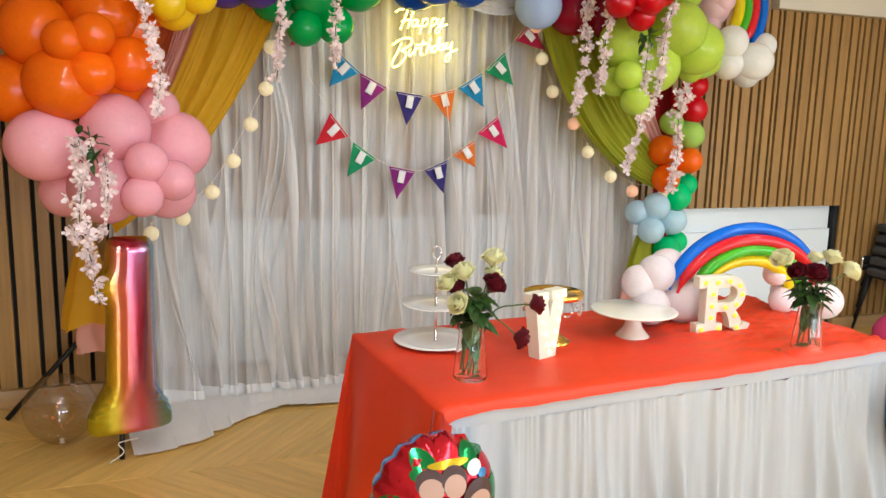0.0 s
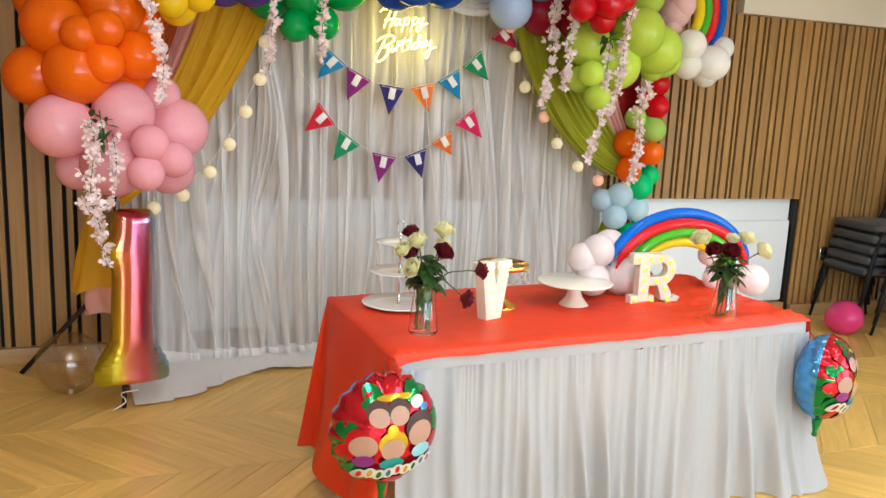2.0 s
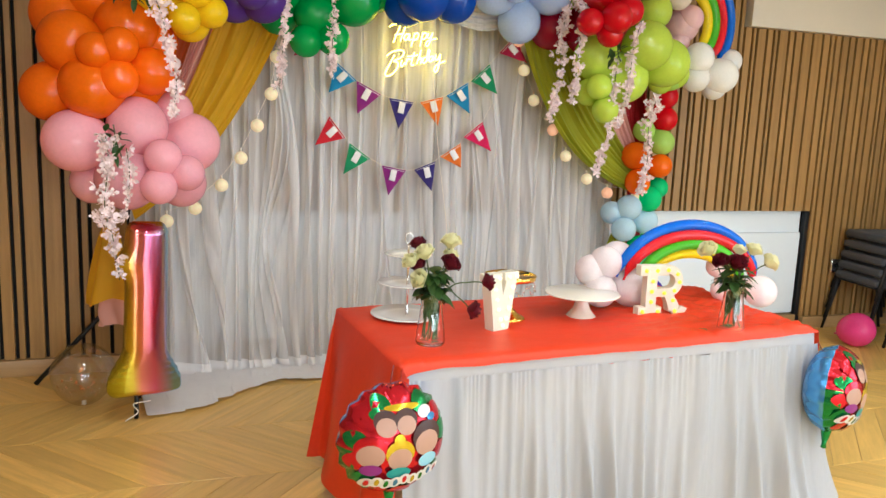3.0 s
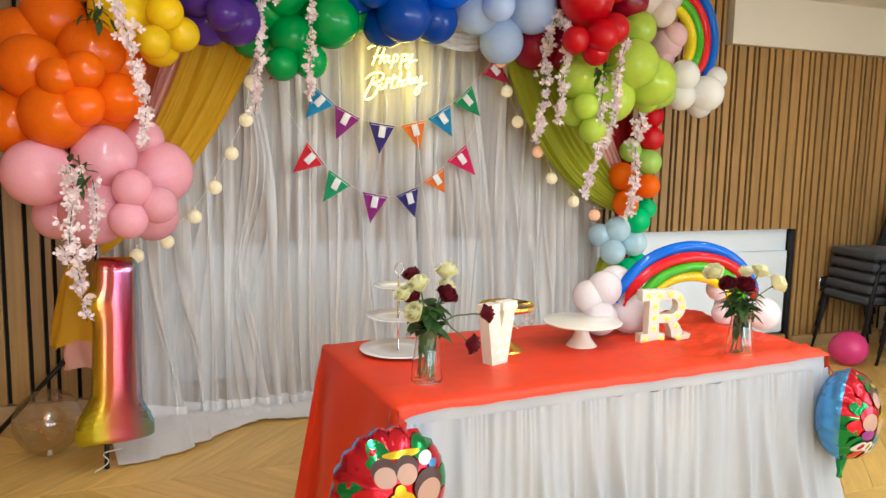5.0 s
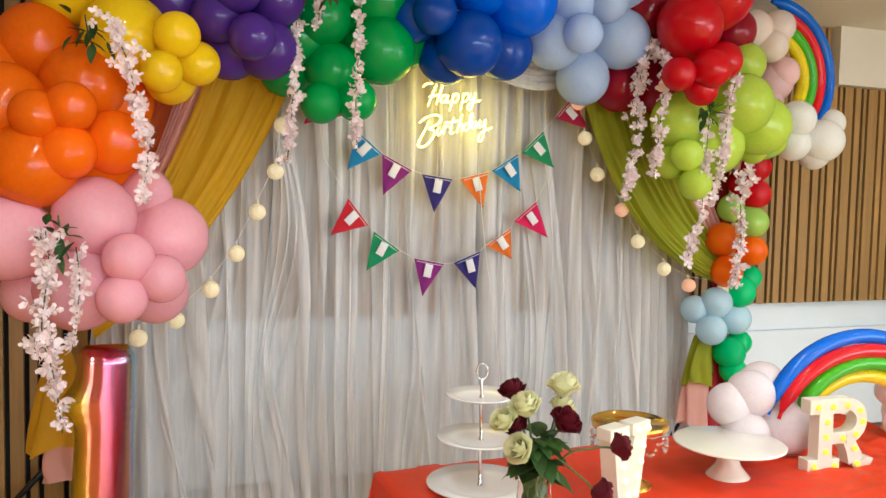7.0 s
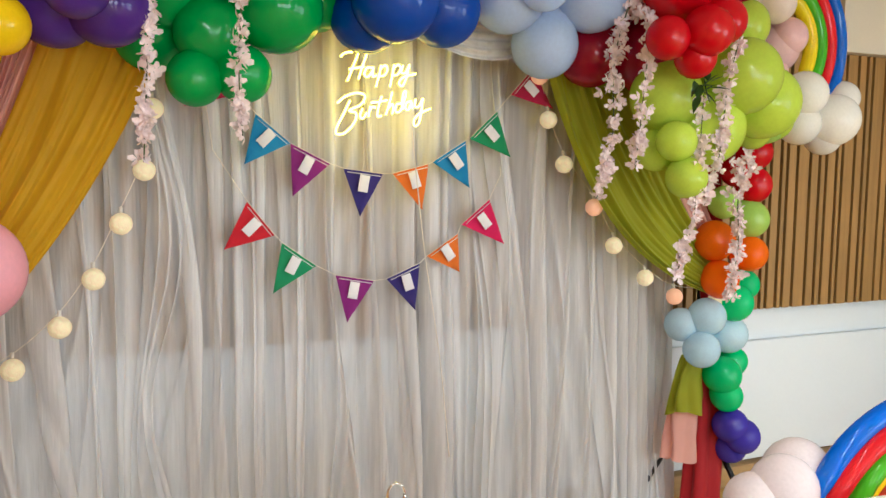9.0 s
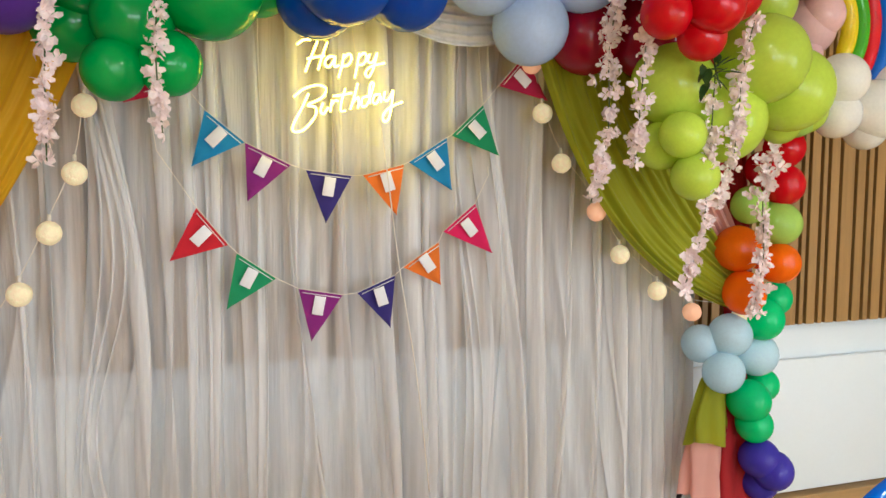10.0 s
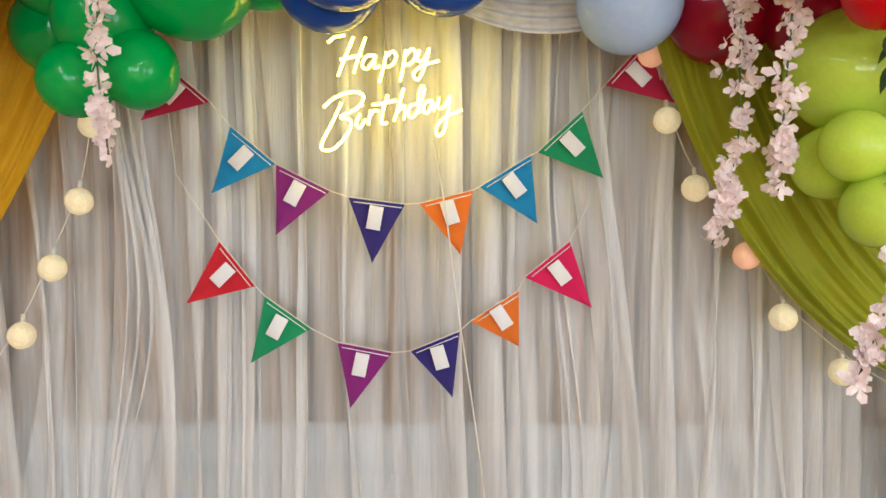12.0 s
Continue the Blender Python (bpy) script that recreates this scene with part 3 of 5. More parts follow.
BALLOONS_C = {
    "green": [(0.91, 3.81, 2.25, 0.117), (0.84, 3.89, 2.18, 0.123), (1.16, 3.83, 2.14, 0.141), (1.3, 3.94, 2.2, 0.108), (0.96, 3.84, 2.05, 0.11), (0.91, 3.81, 1.91, 0.084), (1.05, 3.81, 1.93, 0.087), (1.16, 3.87, 2.35, 0.139), (0.79, 3.97, 2.05, 0.106), (1.07, 3.94, 2.19, 0.126), (0.97, 3.79, 2.41, 0.122)],
    "blue": [(1.34, 3.68, 2.28, 0.09), (1.29, 3.8, 2.27, 0.094), (1.51, 3.73, 2.18, 0.139), (1.46, 3.88, 2.15, 0.123), (1.72, 3.86, 2.19, 0.13), (1.41, 3.84, 2.44, 0.128)],
    "bright_blue": [(1.75, 3.76, 2.39, 0.16), (1.55, 3.73, 2.42, 0.126)],
}
BALLOONS_D = {
    "lightblue": [(2.04, 3.73, 2.27, 0.087), (2.3, 3.85, 2.29, 0.139), (2.15, 3.92, 2.11, 0.124), (1.98, 3.89, 2.26, 0.13), (2.04, 3.83, 2.43, 0.109), (2.18, 3.77, 2.43, 0.095), (2.36, 3.85, 2.51, 0.114)],
    "red": [(2.51, 3.62, 2.33, 0.145), (2.39, 3.52, 2.09, 0.073), (2.54, 3.5, 2.12, 0.085), (2.64, 3.55, 2.17, 0.084), (2.54, 3.56, 2.04, 0.072), (2.73, 3.72, 2.51, 0.165)],
    "darkred": [(2.45, 3.89, 2.44, 0.168), (2.59, 3.89, 2.09, 0.145), (2.38, 3.97, 2.1, 0.129), (2.95, 3.87, 2.39, 0.11)],
}
BALLOONS_E = {
    "lime": [(2.87, 3.69, 2.01, 0.144), (3.07, 3.79, 1.93, 0.145), (2.6, 3.79, 1.93, 0.136), (2.78, 3.77, 1.82, 0.144), (2.56, 3.67, 1.76, 0.074), (2.61, 3.67, 1.63, 0.077), (2.56, 3.79, 1.73, 0.079), (3.0, 3.85, 2.23, 0.109), (3.2, 3.87, 1.87, 0.087), (3.1, 3.87, 1.82, 0.074)],
    "cream": [(3.07, 3.88, 2.41, 0.1), (3.21, 3.86, 2.43, 0.086), (3.16, 3.84, 2.33, 0.081)],
    "blush": [(3.31, 3.92, 2.22, 0.084), (3.29, 3.97, 2.18, 0.107), (3.27, 3.95, 2.08, 0.064)],
    "white": [(3.35, 3.85, 1.98, 0.095), (3.36, 3.88, 1.86, 0.089), (3.53, 3.86, 1.88, 0.111), (3.64, 3.92, 1.98, 0.077), (3.52, 3.9, 1.81, 0.079)],
}
WORDS = {"orange": "glossy orange latex balloons of mixed sizes", "pink": "pale pink latex balloons of mixed sizes", "yellow": "bright yellow latex balloons", "purple": "deep purple latex balloons", "green": "dark green latex balloons", "blue": "royal blue latex balloons", "bright_blue": "bright blue latex balloons", "lightblue": "pale sky blue latex balloons", "red": "bright red latex balloons", "darkred": "dark red latex balloons", "lime": "lime green latex balloons", "cream": "small cream latex balloons", "blush": "small blush pink latex balloons", "white": "small white latex balloons like a cloud"}
for fam in (BALLOONS_A, BALLOONS_B, BALLOONS_C, BALLOONS_D, BALLOONS_E):
    for col, items in fam.items():
        cluster(col, items, "cluster of %s on the arch" % WORDS[col])
cluster("red", [(3.24, 4.0, 1.74, 0.077), (3.26, 4.02, 1.6, 0.08), (3.19, 4.05, 1.66, 0.07)], "small red balloons on the balloon column", "balloon column")
cluster("lightlime", [(3.25, 4.02, 1.45, 0.083), (3.13, 4.05, 1.52, 0.07), (3.18, 3.87, 1.85, 0.075)], "small light green balloons on the column", "balloon column")
cluster("orange", [(3.06, 4.02, 1.36, 0.088), (3.24, 4.0, 1.3, 0.077), (3.08, 4.0, 1.19, 0.081)], "small orange balloons on the column", "balloon column")
cluster("mint", [(3.2, 4.04, 1.08, 0.085), (3.29, 4.08, 1.15, 0.069)], "small mint green balloons on the column", "balloon column")
cluster("powder", [(3.07, 4.06, 1.02, 0.084), (3.21, 4.08, 0.93, 0.087), (3.03, 4.04, 0.88, 0.081), (2.98, 4.12, 0.98, 0.075)], "small powder blue balloons on the column", "balloon column")
cluster("mint", [(3.17, 4.06, 0.75, 0.085), (3.28, 4.12, 0.79, 0.068), (3.2, 4.06, 0.65, 0.072)], "small mint green balloons low on the column", "balloon column")
cluster("violet", [(3.23, 4.06, 0.51, 0.08), (3.28, 4.04, 0.46, 0.081), (3.27, 4.1, 0.39, 0.073)], "small violet blue balloons low on the column", "balloon column")


def rainbow(at, rows, a0, a1, label, r):
    t = thing("balloon_rainbow", at, label, "balloon rainbow")
    for col, ax, az, y in rows:
        pts = [Vector((ax * math.cos(radians(a0 + (a1 - a0) * i / 40)), y, az * math.sin(radians(a0 + (a1 - a0) * i / 40)))) for i in range(41)]
        tp = lambda s: min(1.0, 0.25 + 9 * s, 0.25 + 9 * (1 - s))
        b = part("balloon", tube(pts, r, 14, taper=tp), M["latex_model_" + col], t, "long %s modelling balloon" % col)
        d = (pts[0] - pts[1]).normalized()
        part("knot", tube([pts[0], pts[0] + d * r * 0.5, pts[0] + d * r * 0.9], r * 0.22, 8), M["latex_model_" + col], b)
    return t


rainbow(pose(3.24, 3.93, 2.19, 0, 8, 0), [("blue", 0.385, 0.385, 0), ("red", 0.325, 0.325, 0.0), ("green", 0.27, 0.27, 0.0), ("yellow", 0.215, 0.215, 0.0)], -30, 100, "rainbow of long blue, red, green and yellow modelling balloons", 0.030)

# ---- string lights and bunting ----


def string_lamps(pts, peach, label):
    t = thing("string_lights", Matrix.Translation(pts[0]), label, "string lights", "string lights")
    o = Vector(pts[0])
    loc = [Vector(p) - o for p in pts]
    part("cord", tube(smooth_path([p + Vector((0, 0.01, 0.05)) for p in loc], 10), 0.0018, 5), M["cord"], t)
    for i, p in enumerate(loc):
        bm = bmesh.new()
        bmesh.ops.create_icosphere(bm, subdivisions=3, radius=0.036)
        for v in bm.verts:
            v.co *= 1 + 0.03 * n1(v.co.x * 60 + i, v.co.y * 60, v.co.z * 60)
        b = part("lamp_ball", bm, M["ball_lamp_peach"] if i in peach else M["ball_lamp"], t, "peach cotton ball lamp" if i in peach else "", at=Matrix.Translation(p))
        part("socket", tube([Vector((0, 0.005, 0.032)), Vector((0, 0.01, 0.055))], 0.006, 8), M["cord"], b)


string_lamps([(0.80, 4.12, 1.84), (0.769, 4.1, 1.639), (0.694, 4.1, 1.464), (0.607, 4.1, 1.285), (0.503, 4.1, 1.133), (0.364, 4.1, 1.006), (0.216, 4.1, 0.936)], (), "string of warm white cotton ball lights on the curtain")
string_lamps([(2.265, 4.16, 2.031), (2.309, 4.16, 1.858), (2.387, 4.16, 1.679), (2.518, 4.13, 1.502), (2.614, 4.12, 1.341), (2.771, 4.11, 1.198), (2.922, 4.1, 1.111), (3.113, 4.06, 1.088)], (0, 3, 6), "string of white and peach cotton ball lights along the green drape")


def bunting(flags, label, lead, trail):
    o = Vector((flags[0][1][0][0], 4.185, flags[0][1][0][1]))
    t = thing("bunting", Matrix.Translation(o), label, "bunting", "bunting strings")
    line = []
    for col, tri in flags:
        c = [Vector((x, 4.185, z)) - o for x, z in tri]
        bm = bmesh.new()
        turn = 0.014 * rnd.uniform(-1, 1)
        top, tip = (c[0], c[1]), c[2] + Vector((0, -0.012 + turn, 0))
        n = 8
        for sgn in (-0.0012, 0.0012):
            rows = []
            for i in range(n + 1):
                s = i / n
                a, b = top[0].lerp(tip, s), top[1].lerp(tip, s)
                rows.append([bm.verts.new(a.lerp(b, j / 4) + Vector((0, sgn + 0.006 * math.sin(3 * s + j) * s, 0))) for j in range(5)])
            for i in range(n):
                for j in range(4):
                    f = (rows[i][j], rows[i][j + 1], rows[i + 1][j + 1], rows[i + 1][j])
                    bm.faces.new(f if sgn > 0 else tuple(reversed(f)))
        bmesh.ops.remove_doubles(bm, verts=bm.verts, dist=0.0002)
        fl = part("flag", bm, M["flag_" + col], t, "%s felt triangle with a white mark" % col)
        ex = (c[1] - c[0]).normalized()
        ez = Vector((0, -1, 0)).cross(ex).normalized()
        mid = (c[0] + c[1] + c[2]) / 3 + (c[0] + c[1] - 2 * c[2]) * 0.03
        mm = Matrix((ex, Vector((0, 1, 0)), ez)).transposed().to_4x4()
        part("mark", new_box(-0.019, 0.019, -0.0012, 0.0012, -0.032, 0.032, bevel=0.0008, seg=1), M["felt_white"], fl, "plain white bar", at=Matrix.Translation(mid + Vector((0, -0.019, 0))) @ mm @ pose(0, 0, 0, 0, rnd.uniform(-8, 8), 0))
        inn = (c[2] - (c[0] + c[1]) / 2).normalized() * 0.011
        part("edge_stripe", tube([c[0].lerp(c[1], 0.1) + inn + Vector((0, -0.004, 0)), c[0].lerp(c[1], 0.95) + inn + Vector((0, -0.004, 0))], 0.0016, 6), M["felt_white"], fl)
        line += [c[0] + Vector((0, -0.002, 0)), c[1] + Vector((0, -0.002, 0))]
    first, last = line[0], line[-1]
    ends = [first + Vector(p) for p in reversed(lead)], [last + Vector(p) for p in trail]
    part("string", tube(ends[0] + line + ends[1], 0.0016, 5), M["cord"], t)


bunting([("maroon", ((0.968, 2.011), (1.091, 1.906), (0.903, 1.858))), ("blue", ((1.144, 1.842), (1.266, 1.741), (1.098, 1.662))), ("purple", ((1.266, 1.741), (1.412, 1.669), (1.268, 1.55))), ("navy", ((1.461, 1.653), (1.615, 1.634), (1.525, 1.474))), ("orange", ((1.653, 1.636), (1.798, 1.673), (1.765, 1.499))), ("blue", ((1.815, 1.681), (1.953, 1.767), (1.972, 1.583))), ("green", ((1.97, 1.775), (2.088, 1.885), (2.146, 1.706))), ("maroon", ((2.148, 1.953), (2.246, 2.063), (2.329, 1.904)))], "upper string of coloured felt triangle bunting with white marks", [(-0.06, 0.01, 0.12)], [(0.05, 0.01, 0.11)])
bunting([("red", ((1.11, 1.532), (1.207, 1.409), (1.024, 1.364))), ("green", ((1.232, 1.382), (1.358, 1.293), (1.195, 1.2))), ("purple", ((1.43, 1.256), (1.58, 1.228), (1.467, 1.079))), ("navy", ((1.629, 1.233), (1.764, 1.289), (1.745, 1.106))), ("orange", ((1.793, 1.316), (1.924, 1.401), (1.924, 1.251))), ("crimson", ((1.939, 1.437), (2.06, 1.536), (2.12, 1.357)))], "lower string of coloured felt triangle bunting with white marks", [(-0.115, 0.0, 0.18), (-0.145, 0.01, 0.42)], [(0.05, 0.0, 0.10), (0.055, 0.02, 0.13)])

# ---- neon sign: two handwritten words, one tube a letter ----
neon = thing("neon_sign", pose(1.163, 4.082, 2.127), "glowing warm yellow neon sign reading Happy Birthday", "neon sign")


def stroke(*runs):
    bm = bmesh.new()
    for run in runs:
        pts = [Vector((u * 0.0622, 0, u * 0.0032 - v * 0.0588)) for u, v in run]
        tube(smooth_path(pts, 6), 0.0036, 8, bm)
    part("letter", bm, M["neon"], neon)


stroke([(4.2, 1.65), (4.5, 1.42), (4.9, 1.38)], [(5.25, 1.45), (4.95, 2.2), (4.6, 3.1)], [(5.75, 1.5), (5.5, 2.2), (5.25, 3.0)], [(4.7, 2.4), (5.2, 2.3), (5.6, 2.25)])
stroke([(6.15, 2.3), (5.8, 2.3), (5.6, 2.65), (5.8, 2.85), (6.1, 2.45), (6.15, 2.3), (6.1, 2.8), (6.35, 2.75)])
stroke([(6.6, 2.15), (6.5, 2.7), (6.3, 3.45)], [(6.55, 2.4), (6.85, 2.15), (7.0, 2.4), (6.8, 2.75), (6.5, 2.8)])
stroke([(7.4, 2.1), (7.3, 2.7), (7.15, 3.45)], [(7.35, 2.35), (7.65, 2.1), (7.8, 2.35), (7.6, 2.7), (7.3, 2.75)])
stroke([(7.95, 2.15), (7.85, 2.55), (8.1, 2.6), (8.35, 2.1)], [(8.35, 2.1), (8.15, 2.9), (7.9, 3.4), (7.7, 3.2), (8.0, 2.85), (8.75, 2.65)])
stroke([(4.0, 4.4), (4.5, 4.0), (5.2, 3.8), (5.65, 4.0), (5.4, 4.5), (4.7, 4.85), (5.1, 5.0), (5.05, 5.5), (4.5, 6.15), (4.0, 6.25), (3.95, 5.9), (4.4, 5.0), (4.75, 4.25)])
stroke([(5.5, 4.75), (5.35, 5.15), (5.5, 5.35), (5.75, 5.0)], [(5.6, 4.4), (5.62, 4.42)])
stroke([(5.95, 4.6), (5.85, 5.25)], [(5.9, 4.9), (6.1, 4.65), (6.3, 4.7)])
stroke([(6.65, 4.0), (6.45, 4.7), (6.4, 5.2), (6.65, 5.2)], [(6.0, 4.4), (6.5, 4.35), (7.0, 4.25)])
stroke([(7.3, 3.75), (7.1, 4.5), (6.9, 5.15)], [(7.0, 4.8), (7.3, 4.5), (7.35, 4.75), (7.3, 5.1)])
stroke([(7.85, 4.45), (7.55, 4.55), (7.5, 4.95), (7.75, 4.95), (8.0, 4.4), (8.15, 3.8), (8.0, 3.75), (7.9, 4.3), (7.95, 4.85)])
stroke([(8.5, 4.35), (8.2, 4.4), (8.1, 4.75), (8.3, 4.85), (8.5, 4.45), (8.55, 4.8)])
stroke([(8.75, 4.2), (8.7, 4.65), (8.95, 4.65), (9.2, 4.15)], [(9.2, 4.15), (9.1, 5.0), (8.95, 5.7), (8.7, 5.85), (8.65, 5.5), (9.0, 5.1), (9.7, 4.8)])
part("cable", tube(smooth_path([Vector((0.53, 0, -0.33)), Vector((0.56, 0.03, -0.5)), Vector((0.60, 0.04, -0.8)), Vector((0.66, 0.03, -1.2)), Vector((0.70, 0.02, -1.6))], 10), 0.0022, 6), M["cord"], neon, "thin white power cable")
part("hanger", tube([Vector((0.45, 0, -0.12)), Vector((0.42, 0.05, 0.2))], 0.001, 5), M["cord"], neon)

# ---- table and its cloths ----
TABLE = pose(0.955, 2.05, 0, 0, 0, 3.4)
TL, TD, TZ = 1.83, 0.78, 0.738
table = thing("trestle_table", TABLE, "long trestle table under its cloth and skirt", "table")
part("tabletop", new_box(0.004, TL - 0.004, 0.004, TD - 0.004, 0.70, 0.728, bevel=0.006), M["frame"], table)
for lx in (0.25, TL - 0.25):
    for ly in (0.08, TD - 0.08):
        part("leg", tube([Vector((lx, ly, 0)), Vector((lx, ly, 0.70))], 0.014, 8), M["black"], table)


def cloth_point(u, v):
    s = -0.72 + u * (TL + 0.72 + 0.10)
    lip = 0.026 + 0.03 * math.exp(-max(0, s) / 0.025) + 0.007 * n1(s * 2.2, 3) + 0.006 * n1(s * 9, 1) - 0.012 * max(0, min(1, (s - 1.1)))
    if s < 0:
        lip = 0.05
    q = -lip + v * (TD + lip + 0.45)
    ds, dq = max(0, -s), max(0, q - TD) + max(0, -q)
    de = max(0, s - TL)
    hem = 0.65 + 0.04 * n1(q * 2.5, 8) - 0.06 * max(0, 0.25 - q)
    ds = min(ds, hem)
    x = max(0.0, min(s, TL)) + (0.02 + 0.2 * de if de else 0)
    y = max(0.0, min(q, TD))
    z = TZ
    if ds:
        wave = math.sin(2 * math.pi * (q * 2.6 + 0.3 * n1(q * 2, ds * 2)))
        x = -0.014 - ds * 0.135 - ds * 0.05 * wave
        y += ds * 0.06 * n1(q * 5, ds * 4)
    if q > TD:
        y = TD + 0.006 + dq * 0.10 * (1 + math.sin(x * 13))
    if q < 0:
        y = -0.020 - dq * 0.1
        x += 0.8 * min(dq, ds)
    drop = max(ds, dq, de)
    wr = 0.022 * (abs(n1(x * 6 + y * 3, y * 11, 2)) + 0.8 * abs(n1(x * 13 - y * 6, y * 21 + x * 4, 12))) * min(1, max(0, 2 * x - 1.8)) + 0.02 * abs(n1(x * 3 - y * 4, y * 16, 6)) * min(1, max(0, x - 0.7)) + 0.003 * abs(n1(x * 5, y * 9, 4))
    z -= drop
    if drop == 0:
        z += 0.003 + max(0, wr) - 0.008 * math.exp(-min(x, y, TL - x, TD - y) * 90)
        # a bunched ridge along the back of the cloth
        z += 0.03 * math.exp(-((y - 0.66) / 0.05) ** 2) * max(0, min(1, (x - 1.15) * 5)) * (0.7 + 0.5 * n1(x * 6, 1))
    return (x, y, z)


cl = link("tablecloth", grid(260, 120, cloth_point), M["red_cloth"], at=TABLE)
tagged(cl, "coral red fabric tablecloth hanging low over the table end", "tablecloth")


def skirt_path(s):
    if s < TL:
        return Vector((s, 0.0, 0)), Vector((0, -1, 0))
    if s < TL + 0.04:
        a = (s - TL) / 0.04 * math.pi / 2
        return Vector((TL + 0.02 * math.sin(a), 0.02 - 0.02 * math.cos(a), 0)), Vector((math.sin(a), -math.cos(a), 0))
    return Vector((TL + 0.02, s - TL - 0.02, 0)), Vector((1, 0, 0))


SK = TL + 0.04 + TD - 0.04


def skirt_point(u, v):
    s = 0.0 + u * SK
    p, nrm = skirt_path(s)
    z = 0.668 * (1 - v) + 0.006
    o = 0.016 + 0.045 * v + 0.004 * n1(s * 9, v * 0.8)
    for freq, power, depth, sd in ((6.5, 5, 0.044, 0.0), (10.3, 6, 0.030, 4.0), (17.7, 3, 0.011, 9.0)):
        a = abs(math.cos(math.pi * (s * freq + sd + 1.3 * n1(s * 2.1, v * 0.45, sd))))
        o += depth * (0.35 + 0.65 * v) * max(0.1, 0.5 + 1.3 * n1(s * 2.7, v * 0.6, sd + 2)) * a ** power
    o += 0.004 * math.exp(-v * 6) * math.sin(2 * math.pi * (s * 34 + 3.0 * n1(s * 7, 0))) * (0.6 + 1.2 * n1(s * 5, 9))
    o += 0.10 * v ** 3 * max(0, 1 - abs(s - TL - 0.02) * 4)
    q = p + nrm * o
    return (q.x, q.y, z)


sk = thing("table_skirt", TABLE, "white gathered tulle table skirt with a flat top band", "table skirt")
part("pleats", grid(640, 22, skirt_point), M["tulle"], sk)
bm = bmesh.new()


def band_point(u, v):
    s = 0.0 + u * SK
    p, nrm = skirt_path(s)
    q = p + nrm * (0.010 + 0.003 * n1(s * 3, 0) + 0.004 * v)
    return (q.x, q.y, 0.727 - 0.058 * v - 0.006 * n1(s * 1.4, 4))


part("band", grid(160, 4, band_point, bm), M["band"], sk, "flat white satin band")


# ---- things on the table ----
def plate_profile(r, z, deep=0.012):
    return [(0, z), (r * 0.55, z), (r * 0.62, z + 0.001), (r * 0.98, z + deep), (r, z + deep + 0.001), (r * 0.99, z + deep + 0.004), (r * 0.66, z + 0.006), (r * 0.55, z + 0.004), (0, z + 0.004)]


tier = thing("tiered_cake_stand", pose(1.14, 2.62, 0.743), "three-tier white china plate stand with a chrome rod", "cake stand")
for r, z in ((0.148, 0.0), (0.122, 0.128), (0.098, 0.245)):
    part("plate", lathe(plate_profile(r, z), 48), M["china"], tier)
part("rod", lathe([(0, 0.002), (0.008, 0.004), (0.0045, 0.01), (0.0045, 0.122), (0.007, 0.126), (0.007, 0.134), (0.0045, 0.14), (0.0045, 0.24), (0.007, 0.244), (0.007, 0.252), (0.004, 0.258), (0.004, 0.30), (0, 0.302)], 14), M["chrome"], tier)
part("ring_handle", tube([Vector((0.016 * math.cos(a), 0, 0.322 + 0.022 * math.sin(a))) for a in [2 * math.pi * i / 24 for i in range(25)]], 0.0024, 8), M["chrome"], tier)

stand_w = thing("cake_stand", pose(1.875, 2.50, 0.741), "white china pedestal cake stand, empty", "cake stand")
part("foot", lathe([(0, 0), (0.062, 0), (0.063, 0.004), (0.055, 0.012), (0.036, 0.035), (0.028, 0.06), (0.027, 0.076), (0.033, 0.090), (0, 0.092)], 40), M["cream_china"], stand_w)
part("plate", lathe([(0, 0.090), (0.04, 0.090), (0.152, 0.096), (0.158, 0.099), (0.158, 0.103), (0.153, 0.105), (0, 0.103)], 56), M["cream_china"], stand_w)

stand_g = thing("cake_stand", pose(1.545, 2.515, 0.741), "polished gold pedestal cake stand with hanging crystals", "cake stand")
part("foot", lathe([(0, 0), (0.068, 0), (0.068, 0.006), (0.06, 0.012), (0.045, 0.02), (0.03, 0.032), (0.018, 0.045), (0.02, 0.06), (0.013, 0.075), (0.02, 0.095), (0.012, 0.115), (0.018, 0.15), (0.03, 0.165), (0, 0.167)], 40), M["gold"], stand_g)
part("plate", lathe([(0, 0.166), (0.10, 0.166), (0.105, 0.17), (0.107, 0.186), (0.102, 0.188), (0.10, 0.182), (0, 0.182)], 56), M["gold"], stand_g)
bm_c = bmesh.new()
bmesh.ops.create_icosphere(bm_c, subdivisions=1, radius=0.005)
CR = bpy.data.meshes.new("crystal")
bm_c.to_mesh(CR)
bm_c.free()
CR.materials.append(M["crystal"])
for k in range(10):
    a0 = 2 * math.pi * k / 10
    for j in range(1, 8):
        a = a0 + 2 * math.pi / 10 * j / 8
        share("crystal", CR, stand_g, pose(0.104 * math.cos(a), 0.104 * math.sin(a), 0.163 - 0.045 * math.sin(math.pi * j / 8)))


def arc_prism(bm, cx, cz, r0, r1, a0, a1, y0, y1, n=18):
    vs = []
    for i in range(n + 1):
        a = radians(a0 + (a1 - a0) * i / n)
        vs.append([bm.verts.new((cx + r * math.cos(a), y, cz + r * math.sin(a))) for r, y in ((r0, y0), (r1, y0), (r1, y1), (r0, y1))])
    for p, q in zip(vs, vs[1:]):
        for k in range(4):
            bm.faces.new((p[k], p[(k + 1) % 4], q[(k + 1) % 4], q[k]))
    bm.faces.new(vs[0])
    bm.faces.new(list(reversed(vs[-1])))


